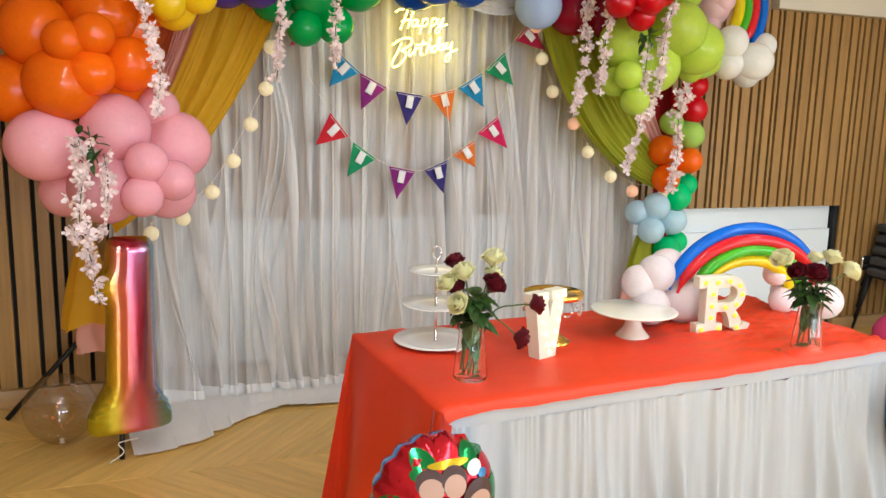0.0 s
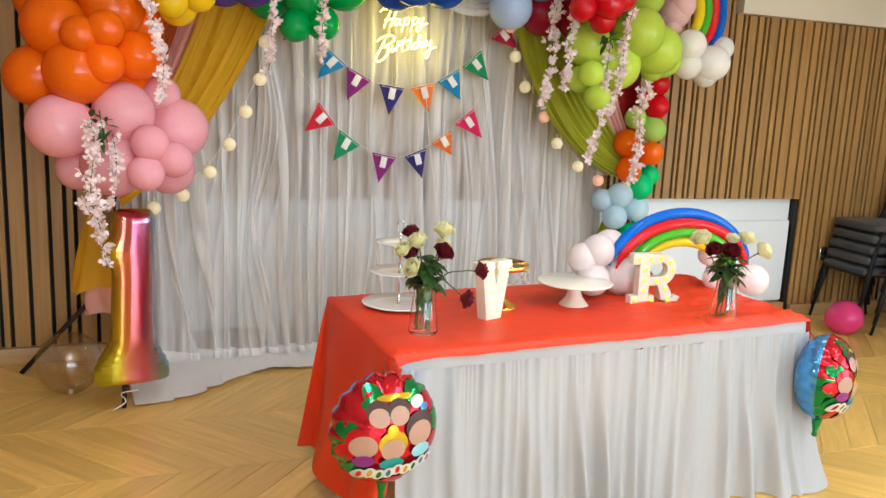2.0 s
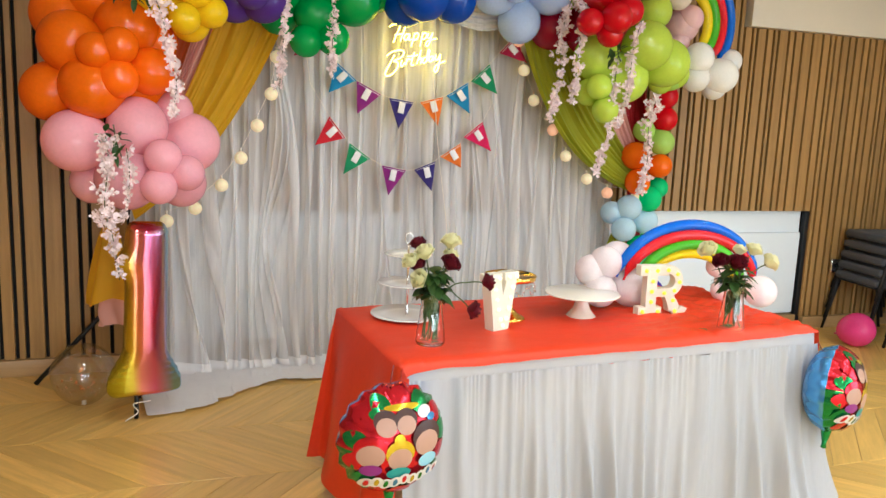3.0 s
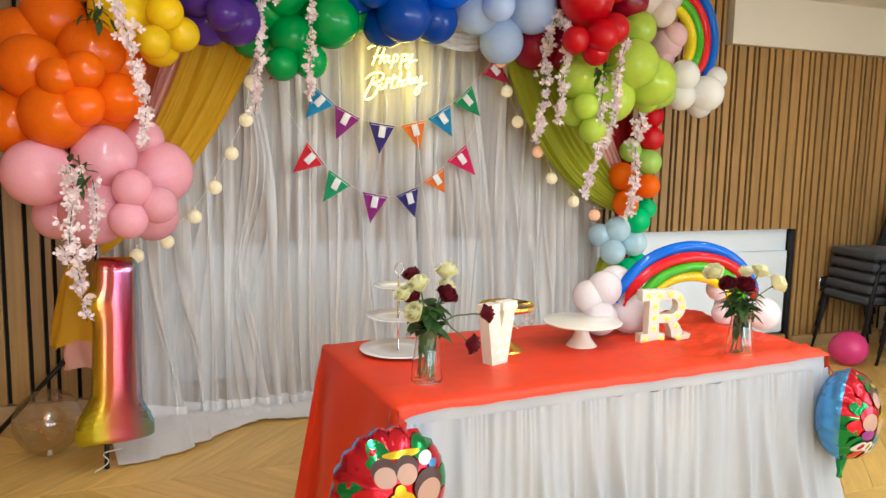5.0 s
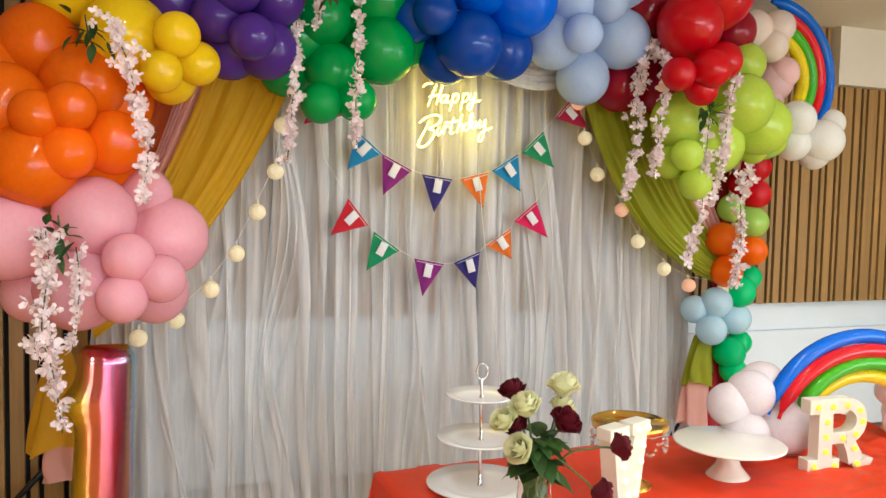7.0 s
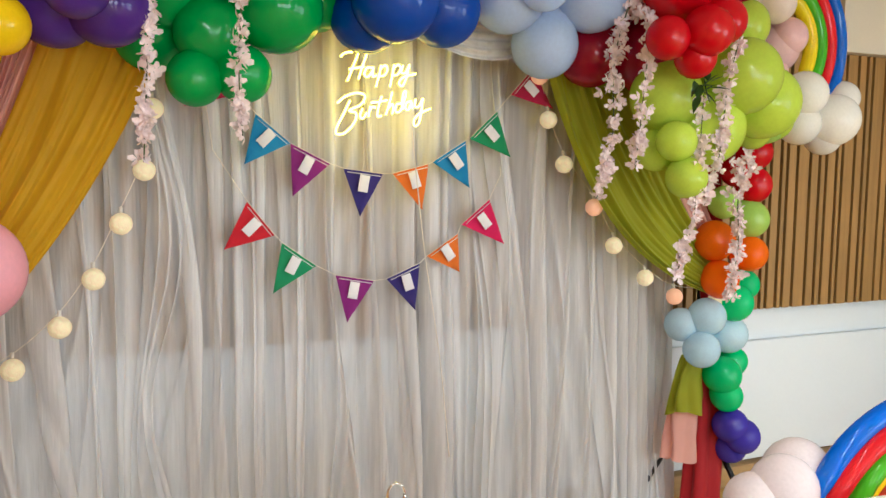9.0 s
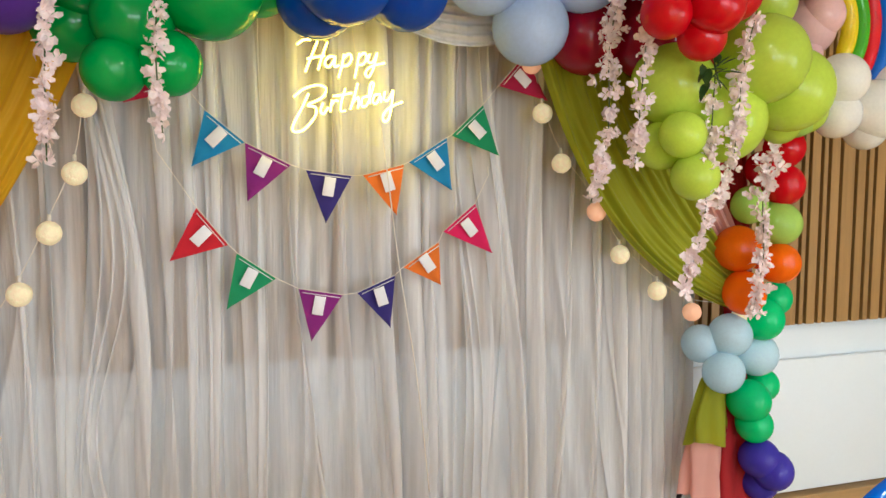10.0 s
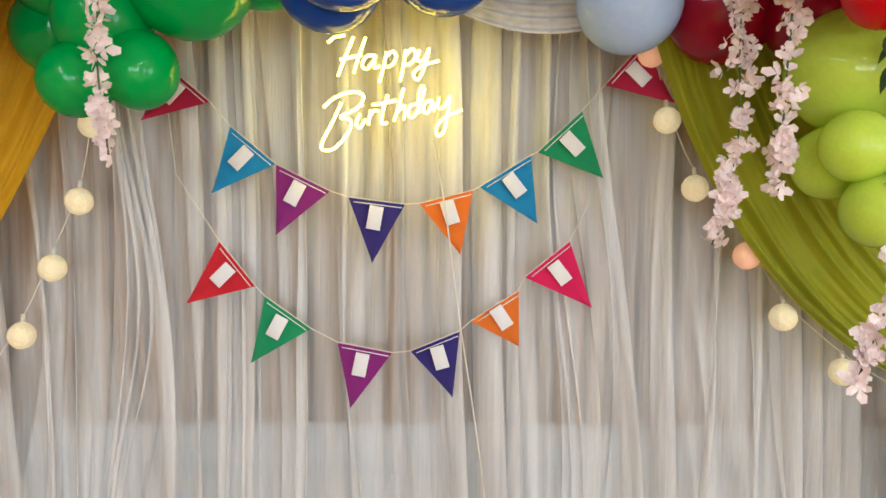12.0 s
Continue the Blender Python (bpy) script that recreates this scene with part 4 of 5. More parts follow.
def prism(bm, pts, y0, y1):
    a = [bm.verts.new((x, y0, z)) for x, z in pts]
    b = [bm.verts.new((x, y1, z)) for x, z in pts]
    bm.faces.new(a)
    bm.faces.new(list(reversed(b)))
    n = len(pts)
    for i in range(n):
        bm.faces.new((a[(i + 1) % n], a[i], b[i], b[(i + 1) % n]))


def bulbs(t, pts, y, mat):
    for x, z in pts:
        bm = bmesh.new()
        bmesh.ops.create_uvsphere(bm, u_segments=14, v_segments=8, radius=0.0085)
        part("bulb", bm, mat, t, at=pose(x, y, z))


letter_r = thing("marquee_letter", pose(2.235, 2.455, 0.741, 0, 0, -4), "white light-up marquee letter R with yellow bulbs", "marquee letter", "marquee letters")
bm = bmesh.new()
D0, D1 = -0.022, 0.022
box(bm, -0.085, -0.035, D0, D1, 0.0, 0.222, bevel=0.002)
box(bm, -0.118, -0.005, D0 + 0.001, D1 - 0.001, 0.0005, 0.042, bevel=0.002)
box(bm, -0.118, 0.02, D0 + 0.0015, D1 - 0.0015, 0.178, 0.223, bevel=0.002)
box(bm, -0.05, 0.03, D0 + 0.002, D1 - 0.002, 0.085, 0.122, bevel=0.002)
arc_prism(bm, 0.018, 0.154, 0.032, 0.0695, -92, 92, D0 + 0.0005, D1 - 0.0005)
prism(bm, [(0.0, 0.10), (0.045, 0.10), (0.075, 0.055), (0.078, 0.035), (0.03, 0.02), (0.022, 0.055)], D0 + 0.0025, D1 - 0.0025)
arc_prism(bm, 0.078, 0.042, 0.012, 0.042, 175, 350, D0 + 0.003, D1 - 0.003)
bmesh.ops.recalc_face_normals(bm, faces=bm.faces)
part("body", bm, M["letter_white"], letter_r, smooth=False)
bulbs(letter_r, [(-0.098, 0.022), (-0.024, 0.022), (-0.06, 0.065), (-0.06, 0.11), (-0.058, 0.155), (-0.092, 0.2), (-0.04, 0.2), (0.012, 0.203), (0.058, 0.185), (0.07, 0.15), (0.048, 0.113), (0.0, 0.103), (0.045, 0.07), (0.058, 0.022)], D0 - 0.003, M["bulb"])

letter_v = thing("marquee_letter", pose(1.435, 2.375, 0.741, 0, 0, 22), "white light-up marquee letter V with warm bulbs", "marquee letter", "marquee letters")
bm = bmesh.new()
DV = 0.024
prism(bm, [(-0.040, 0.0), (0.036, 0.0), (-0.014, 0.205), (-0.072, 0.205)], -DV, DV)
prism(bm, [(-0.03, 0.0005), (0.0405, 0.0005), (0.076, 0.205), (0.02, 0.205)], -DV + 0.001, DV - 0.001)
box(bm, -0.084, -0.006, -DV + 0.0015, DV - 0.0015, 0.195, 0.226, bevel=0.002)
box(bm, 0.010, 0.088, -DV + 0.0015, DV - 0.0015, 0.195, 0.226, bevel=0.002)
bmesh.ops.recalc_face_normals(bm, faces=bm.faces)
part("body", bm, M["letter_white"], letter_v, smooth=False)
bulbs(letter_v, [(-0.066, 0.208), (-0.025, 0.208), (0.03, 0.208), (0.07, 0.208), (-0.042, 0.165), (-0.033, 0.125), (-0.022, 0.085), (-0.008, 0.045), (0.005, 0.018), (0.050, 0.165), (0.042, 0.125), (0.033, 0.085), (0.022, 0.045)], -DV - 0.003, M["bulb_white"])


# ---- roses ----
def petal_shell(bm, rad, height, a0, span, flare, z0):
    nu, nv = 6, 5
    vs = []
    for i in range(nu + 1):
        row = []
        for j in range(nv + 1):
            s, v = i / nu, j / nv
            a = a0 + span * (s - 0.5)
            edge = 1 - 0.35 * (2 * s - 1) ** 2 * v
            r = rad * (0.35 + 0.65 * math.sin(min(1.0, v * 1.25) * math.pi / 2)) + flare * v ** 3
            row.append(bm.verts.new((r * math.cos(a), r * math.sin(a), z0 + height * v * edge - flare * 0.5 * v ** 4)))
        vs.append(row)
    for i in range(nu):
        for j in range(nv):
            bm.faces.new((vs[i][j], vs[i + 1][j], vs[i + 1][j + 1], vs[i][j + 1]))


def rose_mesh(mat, name):
    bm = bmesh.new()
    r = random.Random(3)
    for ring, (rad, h, n, fl) in enumerate(((0.006, 0.050, 2, 0.0), (0.010, 0.051, 3, 0.0), (0.015, 0.049, 4, 0.001), (0.020, 0.046, 5, 0.003), (0.024, 0.041, 5, 0.006), (0.026, 0.034, 4, 0.010))):
        for k in range(n):
            petal_shell(bm, rad, h * r.uniform(0.92, 1.06), 2 * math.pi * (k + 0.37 * ring) / n, 2.6 if ring < 2 else 1.9, fl, 0.0)
    me = bpy.data.meshes.new(name)
    bm.to_mesh(me)
    bm.free()
    me.materials.append(mat)
    me.polygons.foreach_set("use_smooth", [True] * len(me.polygons))
    return me


ROSE = {"w": rose_mesh(M["rose_white"], "white_rose"), "r": rose_mesh(M["rose_red"], "red_rose")}


def leaf_bm(bm, base, direction, length, width, droop=0.3):
    d = direction.normalized()
    side = d.cross(Vector((0, 0, 1)))
    side = side.normalized() if side.length > 1e-3 else Vector((1, 0, 0))
    up = side.cross(d)
    rows = []
    for i in range(6):
        s = i / 5
        w = width * math.sin(math.pi * min(1, s ** 0.8 * 0.97 + 0.02))
        c = base + d * length * s - Vector((0, 0, droop * length * s * s))
        rows.append([bm.verts.new(c + side * w * k + up * abs(k) * w * 0.25) for k in (-1, 0, 1)])
    for a, b in zip(rows, rows[1:]):
        for k in range(2):
            bm.faces.new((a[k], a[k + 1], b[k + 1], b[k]))


VASE_IN = [(0, 0.008), (0.049, 0.008), (0.050, 0.016), (0.046, 0.06), (0.039, 0.11), (0.035, 0.15), (0.037, 0.18), (0.043, 0.2)]
VASE_OUT = [(0.0455, 0.2), (0.040, 0.18), (0.038, 0.15), (0.042, 0.11), (0.049, 0.06), (0.054, 0.012), (0.051, 0.002), (0, 0.0)]


def vase(at, label, blooms, seed):
    r = random.Random(seed)
    t = thing("flower_vase", at, label, "vase", "rose vases")
    g = part("glass", lathe(VASE_IN + VASE_OUT, 40), M["glass"], t, "clear glass")
    g.visible_shadow = False
    for kind, x, y, z, sz in blooms:
        head = Vector((x, y, z))
        low = Vector((r.uniform(-0.03, 0.03), r.uniform(-0.03, 0.03), 0.02))
        neck = Vector((x * 0.25 + r.uniform(-0.012, 0.012), y * 0.25 + r.uniform(-0.012, 0.012), 0.2))
        path = smooth_path([low, neck, neck.lerp(head, 0.6) + Vector((0, 0, 0.012)), head], 6)
        part("stem", tube(path, 0.0026, 6), M["stem"], t)
        d = (path[-1] - path[-3]).normalized()
        d = (d + Vector((r.uniform(-0.25, 0.25), -0.15, 0.45))).normalized()
        share("rose", ROSE[kind], t, Matrix.Translation(head - d * 0.01) @ d.to_track_quat("Z", "Y").to_matrix().to_4x4() @ pose(0, 0, 0, 0, 0, r.uniform(0, 360)) @ Matrix.Scale(sz, 4))
        bm = bmesh.new()
        for k in range(5):
            a = 2 * math.pi * k / 5
            q = d.to_track_quat("Z", "Y").to_matrix()
            leaf_bm(bm, head - d * 0.012, q @ Vector((math.cos(a), math.sin(a), 0.9)), 0.026, 0.005, 0)
        part("sepals", bm, M["leaf"], t)
    for k in range(52):
        a = r.uniform(0, 2 * math.pi)
        bm = bmesh.new()
        hgt = r.uniform(0.17, 0.265)
        leaf_bm(bm, Vector((0.02 * math.cos(a), 0.02 * math.sin(a), hgt)), Vector((math.cos(a), math.sin(a), r.uniform(-0.35, 0.7))), r.uniform(0.045, 0.08), r.uniform(0.016, 0.026), r.uniform(0.1, 0.6))
        part("leaf", bm, M["leaf"], t)
    for k in range(34):
        a = r.uniform(0, 2 * math.pi)
        bm = bmesh.new()
        leaf_bm(bm, Vector((0.016 * math.cos(a), 0.016 * math.sin(a), r.uniform(0.10, 0.19))), Vector((0.25 * math.cos(a), 0.25 * math.sin(a), -1 if k % 2 else 1)), 0.05, 0.016, 0)
        part("leaf", bm, M["leaf"], t)
    for k in range(4):
        a = r.uniform(0, 2 * math.pi)
        bm = bmesh.new()
        leaf_bm(bm, Vector((0.01 * math.cos(a), 0.01 * math.sin(a), 0.012)), Vector((math.cos(a), math.sin(a), 0.1)), 0.034, 0.012, 0)
        part("leaf", bm, M["leaf"], t)


vase(pose(1.115, 2.235, 0.741), "clear glass vase of cream and dark red roses", [("w", -0.085, -0.02, 0.30, 0.95), ("w", -0.035, -0.02, 0.325, 1.1), ("w", -0.055, -0.04, 0.245, 1.0), ("w", 0.06, -0.01, 0.36, 1.1), ("w", 0.062, 0.0, 0.315, 0.9), ("r", -0.045, 0.03, 0.35, 0.95), ("r", -0.055, -0.01, 0.285, 0.85), ("r", 0.045, -0.04, 0.29, 1.1), ("r", 0.19, -0.03, 0.225, 0.95), ("r", 0.13, -0.05, 0.135, 1.0)], 21)
vase(pose(2.385, 2.18, 0.741), "clear glass vase of cream and dark red roses", [("w", -0.14, 0.0, 0.325, 1.15), ("w", 0.03, 0.03, 0.315, 0.9), ("w", 0.07, 0.0, 0.32, 1.05), ("w", 0.135, -0.02, 0.275, 1.1), ("r", -0.09, -0.02, 0.285, 1.0), ("r", -0.03, -0.03, 0.275, 1.15), ("r", 0.02, 0.0, 0.275, 0.95)], 22)
for px, py, rz in ((2.235, 2.175, 30), (2.26, 2.165, 110)):
    bm = bmesh.new()
    leaf_bm(bm, Vector((0, 0, 0)), Vector((1, 0, 0.15)), 0.03, 0.009, 0.1)
    tagged(link("fallen_leaf", bm, M["leaf"], at=pose(px, py, 0.750, 0, 0, rz)), "small fallen leaf lying on the red cloth", "leaf", "fallen leaves")

# balloon rainbow with its clouds on the table
rb = rainbow(pose(2.475, 2.6, 0.83, 0, 3, 4), [("blue", 0.40, 0.285, 0.0), ("red", 0.375, 0.24, -0.02), ("green", 0.295, 0.20, -0.02), ("yellow", 0.25, 0.155, 0.0)], 168, 6, "balloon rainbow in blue, red, green and yellow on the table", 0.024)
cluster("cloud", [(2.05, 2.62, 0.945, 0.075), (1.99, 2.64, 0.91, 0.07), (2.13, 2.66, 0.96, 0.075), (2.17, 2.60, 0.835, 0.088), (2.02, 2.60, 0.825, 0.075), (2.24, 2.66, 0.85, 0.08)], "white balloons forming a cloud at the rainbow's foot", "rainbow clouds")
cluster("cloud", [(2.69, 2.62, 0.80, 0.055), (2.86, 2.56, 0.80, 0.075), (2.66, 2.64, 0.91, 0.05), (2.76, 2.66, 0.82, 0.07)], "white balloons forming a cloud at the rainbow's other foot", "rainbow clouds")


# ---- foil balloons ----
def pillow(bm, outline, thick, rings=7, wrinkle=0.0):
    """An inflated foil shape: outline points (x, z), domed on both sides."""
    cx, cz = sum(p[0] for p in outline) / len(outline), sum(p[1] for p in outline) / len(outline)
    n = len(outline)
    edge = [bm.verts.new((x, 0, z)) for x, z in outline]
    for sgn in (-1, 1):
        prev = edge
        for k in range(1, rings):
            s = 1 - k / rings
            y = sgn * thick * math.sqrt(1 - s * s)
            cur = []
            for i, (x, z) in enumerate(outline):
                w = wrinkle * (1 if i % 2 else -1) * s ** 3
                cur.append(bm.verts.new((cx + (x - cx) * s, y * (1 + w), cz + (z - cz) * s)))
            for i in range(n):
                f = (prev[i], prev[(i + 1) % n], cur[(i + 1) % n], cur[i])
                bm.faces.new(f if sgn < 0 else tuple(reversed(f)))
            prev = cur
        c = bm.verts.new((cx, sgn * thick, cz))
        for i in range(n):
            f = (prev[i], prev[(i + 1) % n], c)
            bm.faces.new(f if sgn < 0 else tuple(reversed(f)))
    return bm


def dome_y(x, z, R, thick):
    s = min(0.999, math.hypot(x, z) / R)
    return -thick * math.sqrt(1 - s * s)


def patch(cx, cz, rx, rz, R, thick, lift=0.002, n=20):
    bm = bmesh.new()
    rings = [[bm.verts.new((cx, dome_y(cx, cz, R, thick) - lift, cz))]]
    for k in range(1, 5):
        row = []
        for i in range(n):
            a = 2 * math.pi * i / n
            x, z = cx + rx * k / 4 * math.cos(a), cz + rz * k / 4 * math.sin(a)
            row.append(bm.verts.new((x, dome_y(x, z, R, thick) - lift, z)))
        rings.append(row)
    for i in range(n):
        bm.faces.new((rings[0][0], rings[1][i], rings[1][(i + 1) % n]))
    for a, b in zip(rings[1:], rings[2:]):
        for i in range(n):
            bm.faces.new((a[i], b[i], b[(i + 1) % n], a[(i + 1) % n]))
    return bm


def round_foil(at, label, back):
    R, T = 0.18, 0.115
    t = thing("foil_balloon", at, label, "foil balloon", "foil balloons")
    out = [((R + 0.006 * math.cos(a * 18)) * math.cos(a), (R + 0.006 * math.cos(a * 18)) * math.sin(a)) for a in [2 * math.pi * i / 72 for i in range(72)]]
    bm = pillow(bmesh.new(), out, T, 8, 0.05)
    for f in bm.faces:
        c = f.calc_center_median()
        rr = math.hypot(c.x, c.z)
        if c.y > 0:
            f.material_index = 3 if c.z > -0.02 + 0.05 * math.sin(c.x * 30) and c.x > -0.06 else 2
        elif rr > R * 0.8 and (c.z < 0.0 or c.x > 0.09):
            f.material_index = 1
    body = part("body", bm, [M["foil_red"], M["foil_green"], M["foil_blue"], M["foil_blue"]], t)
    part("tail", lathe([(0.0, -R - 0.075), (0.012, -R - 0.07), (0.009, -R - 0.05), (0.017, -R - 0.02), (0.022, -R + 0.004)], 12), M["foil_green"], t)
    if back:
        for x, z, rx, rz in ((0.05, -0.04, 0.05, 0.035), (0.0, 0.06, 0.03, 0.03)):
            bm = patch(x, z, rx, rz, R, T, 0.002)
            for v in bm.verts:
                v.co.y *= -1
            part("print", bm, M["foil_yellow"], body, "plain yellow shape")
    shapes = []
    for k in range(14):
        a = radians(90 + 360 * k / 14)
        shapes.append((0.147 * math.cos(a), 0.147 * math.sin(a), 0.030, 0.030, "foil_red" if k % 2 == 0 else "foil_green", "round rim shape"))
    shapes += [(0.0, 0.128, 0.060, 0.010, "foil_yellow", "yellow stripe"), (0.075, 0.105, 0.026, 0.018, "print_white", "small white shape"), (-0.085, 0.110, 0.020, 0.014, "foil_green", "small green shape"), (0.100, 0.085, 0.016, 0.012, "foil_blue", "small blue shape")]
    faces = ((-0.058, 0.080, 0.034, "print_brown"), (0.006, 0.082, 0.034, "print_brown"), (-0.106, -0.006, 0.043, "foil_red"), (0.078, 0.018, 0.048, "print_brown"), (-0.017, -0.020, 0.042, "foil_yellow"))
    for x, z, r, tone in faces:
        shapes.append((x, z + 0.30 * r, r * 1.12, r * 1.0, tone, "rounded backing shape"))
        shapes.append((x, z - 0.16 * r, r * 0.94, r * 0.84, "print_peach", "plain peach oval"))
    shapes += [(-0.020, 0.034, 0.018, 0.020, "foil_yellow", "yellow shape"), (-0.104, -0.060, 0.032, 0.020, "flag_purple", "purple shape"), (-0.018, -0.074, 0.040, 0.020, "teal_print", "teal shape"), (0.082, -0.046, 0.036, 0.024, "pale_blue_print", "pale blue shape"), (0.0, -0.150, 0.040, 0.020, "foil_red", "red shape")]
    for k, (x, z, rx, rz, mt, nm) in enumerate(shapes):
        part("print", patch(x, z, rx, rz, R, T, 0.0012 + 0.0003 * k), M[mt], body, nm)
    for j in range(9):
        x = -0.112 + 0.0285 * j
        z = -0.108 + 0.020 * (j / 8) ** 2 + 0.005 * math.sin(j * 2)
        part("lettering_bar", patch(x, z, 0.0195, 0.0215, R, T, 0.0150 + 0.0001 * j, 12), M["print_white"], body, "white bar")
        part("lettering_bar", patch(x, z, 0.0075, 0.0140, R, T, 0.0168, 10), M[("foil_red", "foil_yellow", "foil_green", "foil_blue")[j % 4]], body, "coloured bar")
    return t


round_foil(pose(0.895, 1.945, 0.53, 0, 0, 8), "round red and green foil balloon with plain printed shapes", True)
round_foil(pose(2.84, 2.06, 0.50, 0, 14, 34), "round foil balloon, red front and blue back, by the table", True)
for x, y, z, dx in ((0.90, 1.99, 0.68, 0.02), (2.80, 2.08, 0.63, -0.02)):
    tagged(link("ribbon", tube([Vector((x, y, z)), Vector((x + dx, y + 0.03, z + 0.06))], 0.002, 6), M["knot"]), "short thin red ribbon tying a foil balloon", "ribbon", "ribbons")

# number balloon
one = thing("number_balloon", pose(0.10, 3.62, 0.14, 0, 2, 12), "shiny rainbow gradient foil balloon in the shape of a one", "foil balloon")
bm = bmesh.new()


def one_point(u, v):
    # v up, u round: a plump bar with a rounded head, a serif and a flaring foot
    H = 0.86
    z = H * (0.5 - 0.5 * math.cos(math.pi * v))
    f = max(0.0, min(1.0, (0.25 - z) / 0.19))
    foot = f * f * (3 - 2 * f)
    head = min(1.0, (H - z) / 0.055)
    cap = math.sqrt(max(0.0, 1 - (1 - head) ** 2))
    low = min(1.0, z / 0.035)
    base = math.sqrt(max(0.0, 1 - (1 - low) ** 2))
    hw = (0.104 - 0.010 * v + 0.072 * foot) * (0.62 + 0.38 * cap) * (0.72 + 0.28 * base)
    th = (0.086 - 0.012 * foot) * cap * base
    a = 2 * math.pi * u
    c, s = math.cos(a), math.sin(a)
    x = hw * math.copysign(abs(c) ** 0.85, c)
    if c < 0:
        x -= 0.045 * math.exp(-((z - 0.66) / 0.055) ** 2) * abs(c) ** 1.5
    knee = math.exp(-((z - 0.14) / 0.06) ** 2) + 0.6 * math.exp(-((z - 0.62) / 0.06) ** 2)
    crimp = 1 + 0.06 * knee * math.sin(z * 190) * abs(c) ** 3
    ridge = 1 - 0.10 * (1 - foot) * math.exp(-((c + 0.45) / 0.16) ** 2)
    return (x * (1 + 0.02 * knee * math.sin(z * 160) * abs(c) ** 4), th * crimp * ridge * math.copysign(abs(s) ** 0.8, s), z + 0.012 * foot * (1 - base) * c)


part("body", grid(72, 120, one_point, bm), M["one"], one)
part("stick", tube([Vector((-0.03, 0.03, -0.135)), Vector((-0.03, 0.03, 0.03))], 0.012, 10), M["black"], one, "black plastic tube")
part("ribbon", tube(smooth_path([Vector((-0.09, -0.02, -0.125)), Vector((-0.03, -0.01, -0.09)), Vector((-0.05, 0.0, -0.05)), Vector((0.03, 0, -0.04))], 6), 0.003, 6), M["cord"], one, "white tying ribbon")

# clear confetti balloon
conf = thing("confetti_balloon", pose(-0.205, 3.92, 0.172), "clear balloon with copper confetti lying on the floor", "balloon")
part("skin", lathe([(r * 0.158, z * 0.15) for r, z in bal_prof], 40), M["clear_latex"], conf)
for k in range(70):
    d = Vector((rnd.gauss(0, 1), rnd.gauss(0, 1), rnd.gauss(-0.6, 0.7))).normalized()
    bm = bmesh.new()
    bmesh.ops.create_circle(bm, cap_ends=True, segments=8, radius=rnd.uniform(0.003, 0.007))
    part("confetti", bm, M["confetti"], conf, at=Matrix.Translation(d * 0.146) @ d.to_track_quat("Z", "Y").to_matrix().to_4x4())
part("knot", lathe([(0.012, -0.155), (0.008, -0.164), (0.014, -0.172), (0, -0.172)], 10), M["cord"], conf)

pb = thing("floor_balloon", pose(5.03, 3.94, 0.128), "hot pink balloon resting on the floor", "balloon")
b = share("balloon", BALS["hot_pink"][0], pb, pose(0, 0, 0, 70, 0, 40) @ Matrix.Scale(0.125, 4))
share("knot", BALS["hot_pink"][1], b, Matrix())


# ---- flower garlands ----
def blossom_bm(bm, c, size, r):
    d = Vector((r.gauss(0, 1), r.gauss(0, 1) - 0.5, r.gauss(0, 0.6))).normalized()
    q = d.to_track_quat("Z", "Y").to_matrix()
    for k in range(4):
        a = 2 * math.pi * k / 4 + r.uniform(-0.3, 0.3)
        e = q @ Vector((math.cos(a), math.sin(a), r.uniform(0.1, 0.7)))
        s = q @ Vector((-math.sin(a), math.cos(a), 0))
        u = q @ Vector((0, 0, 1))
        l = size * r.uniform(0.75, 1.15)
        v0 = bm.verts.new(c)
        v1 = bm.verts.new(c + e * l * 0.55 + s * l * 0.42)
        v2 = bm.verts.new(c + e * l * 0.55 - s * l * 0.42)
        v3 = bm.verts.new(c + e * l + s * l * 0.22 + u * l * 0.2)
        v4 = bm.verts.new(c + e * l - s * l * 0.22 + u * l * 0.2)
        v5 = bm.verts.new(c + e * l * 0.55 - u * l * 0.12)
        bm.faces.new((v0, v5, v1))
        bm.faces.new((v0, v2, v5))
        bm.faces.new((v1, v5, v3))
        bm.faces.new((v5, v2, v4))
        bm.faces.new((v5, v4, v3))


def garland(pts, width, density, seed, label="strand of pale pink and white silk wisteria blossoms"):
    r = random.Random(seed)
    o = Vector(pts[0])
    t = thing("flower_garland", Matrix.Translation(o), label, "flower garland", "flower garlands")
    path = smooth_path([Vector(p) - o for p in pts], 10)
    part("stem", tube(path, 0.0022, 6), M["stem"], t)
    bm = bmesh.new()
    length = sum((b - a).length for a, b in zip(path, path[1:]))
    for k in range(int(length * density * 0.62)):
        s = r.random()
        i = min(int(s * (len(path) - 1)), len(path) - 2)
        p = path[i].lerp(path[i + 1], r.random())
        w = width * (1 - 0.55 * s) * (0.7 + 0.3 * math.sin(s * 30 + seed))
        p = p + Vector((r.gauss(0, 0.45) * w, r.gauss(0, 0.35) * w, r.gauss(0, 0.01)))
        blossom_bm(bm, p, r.uniform(0.013, 0.027), r)
    part("blossoms", bm, M["blossom"], t, smooth=False)


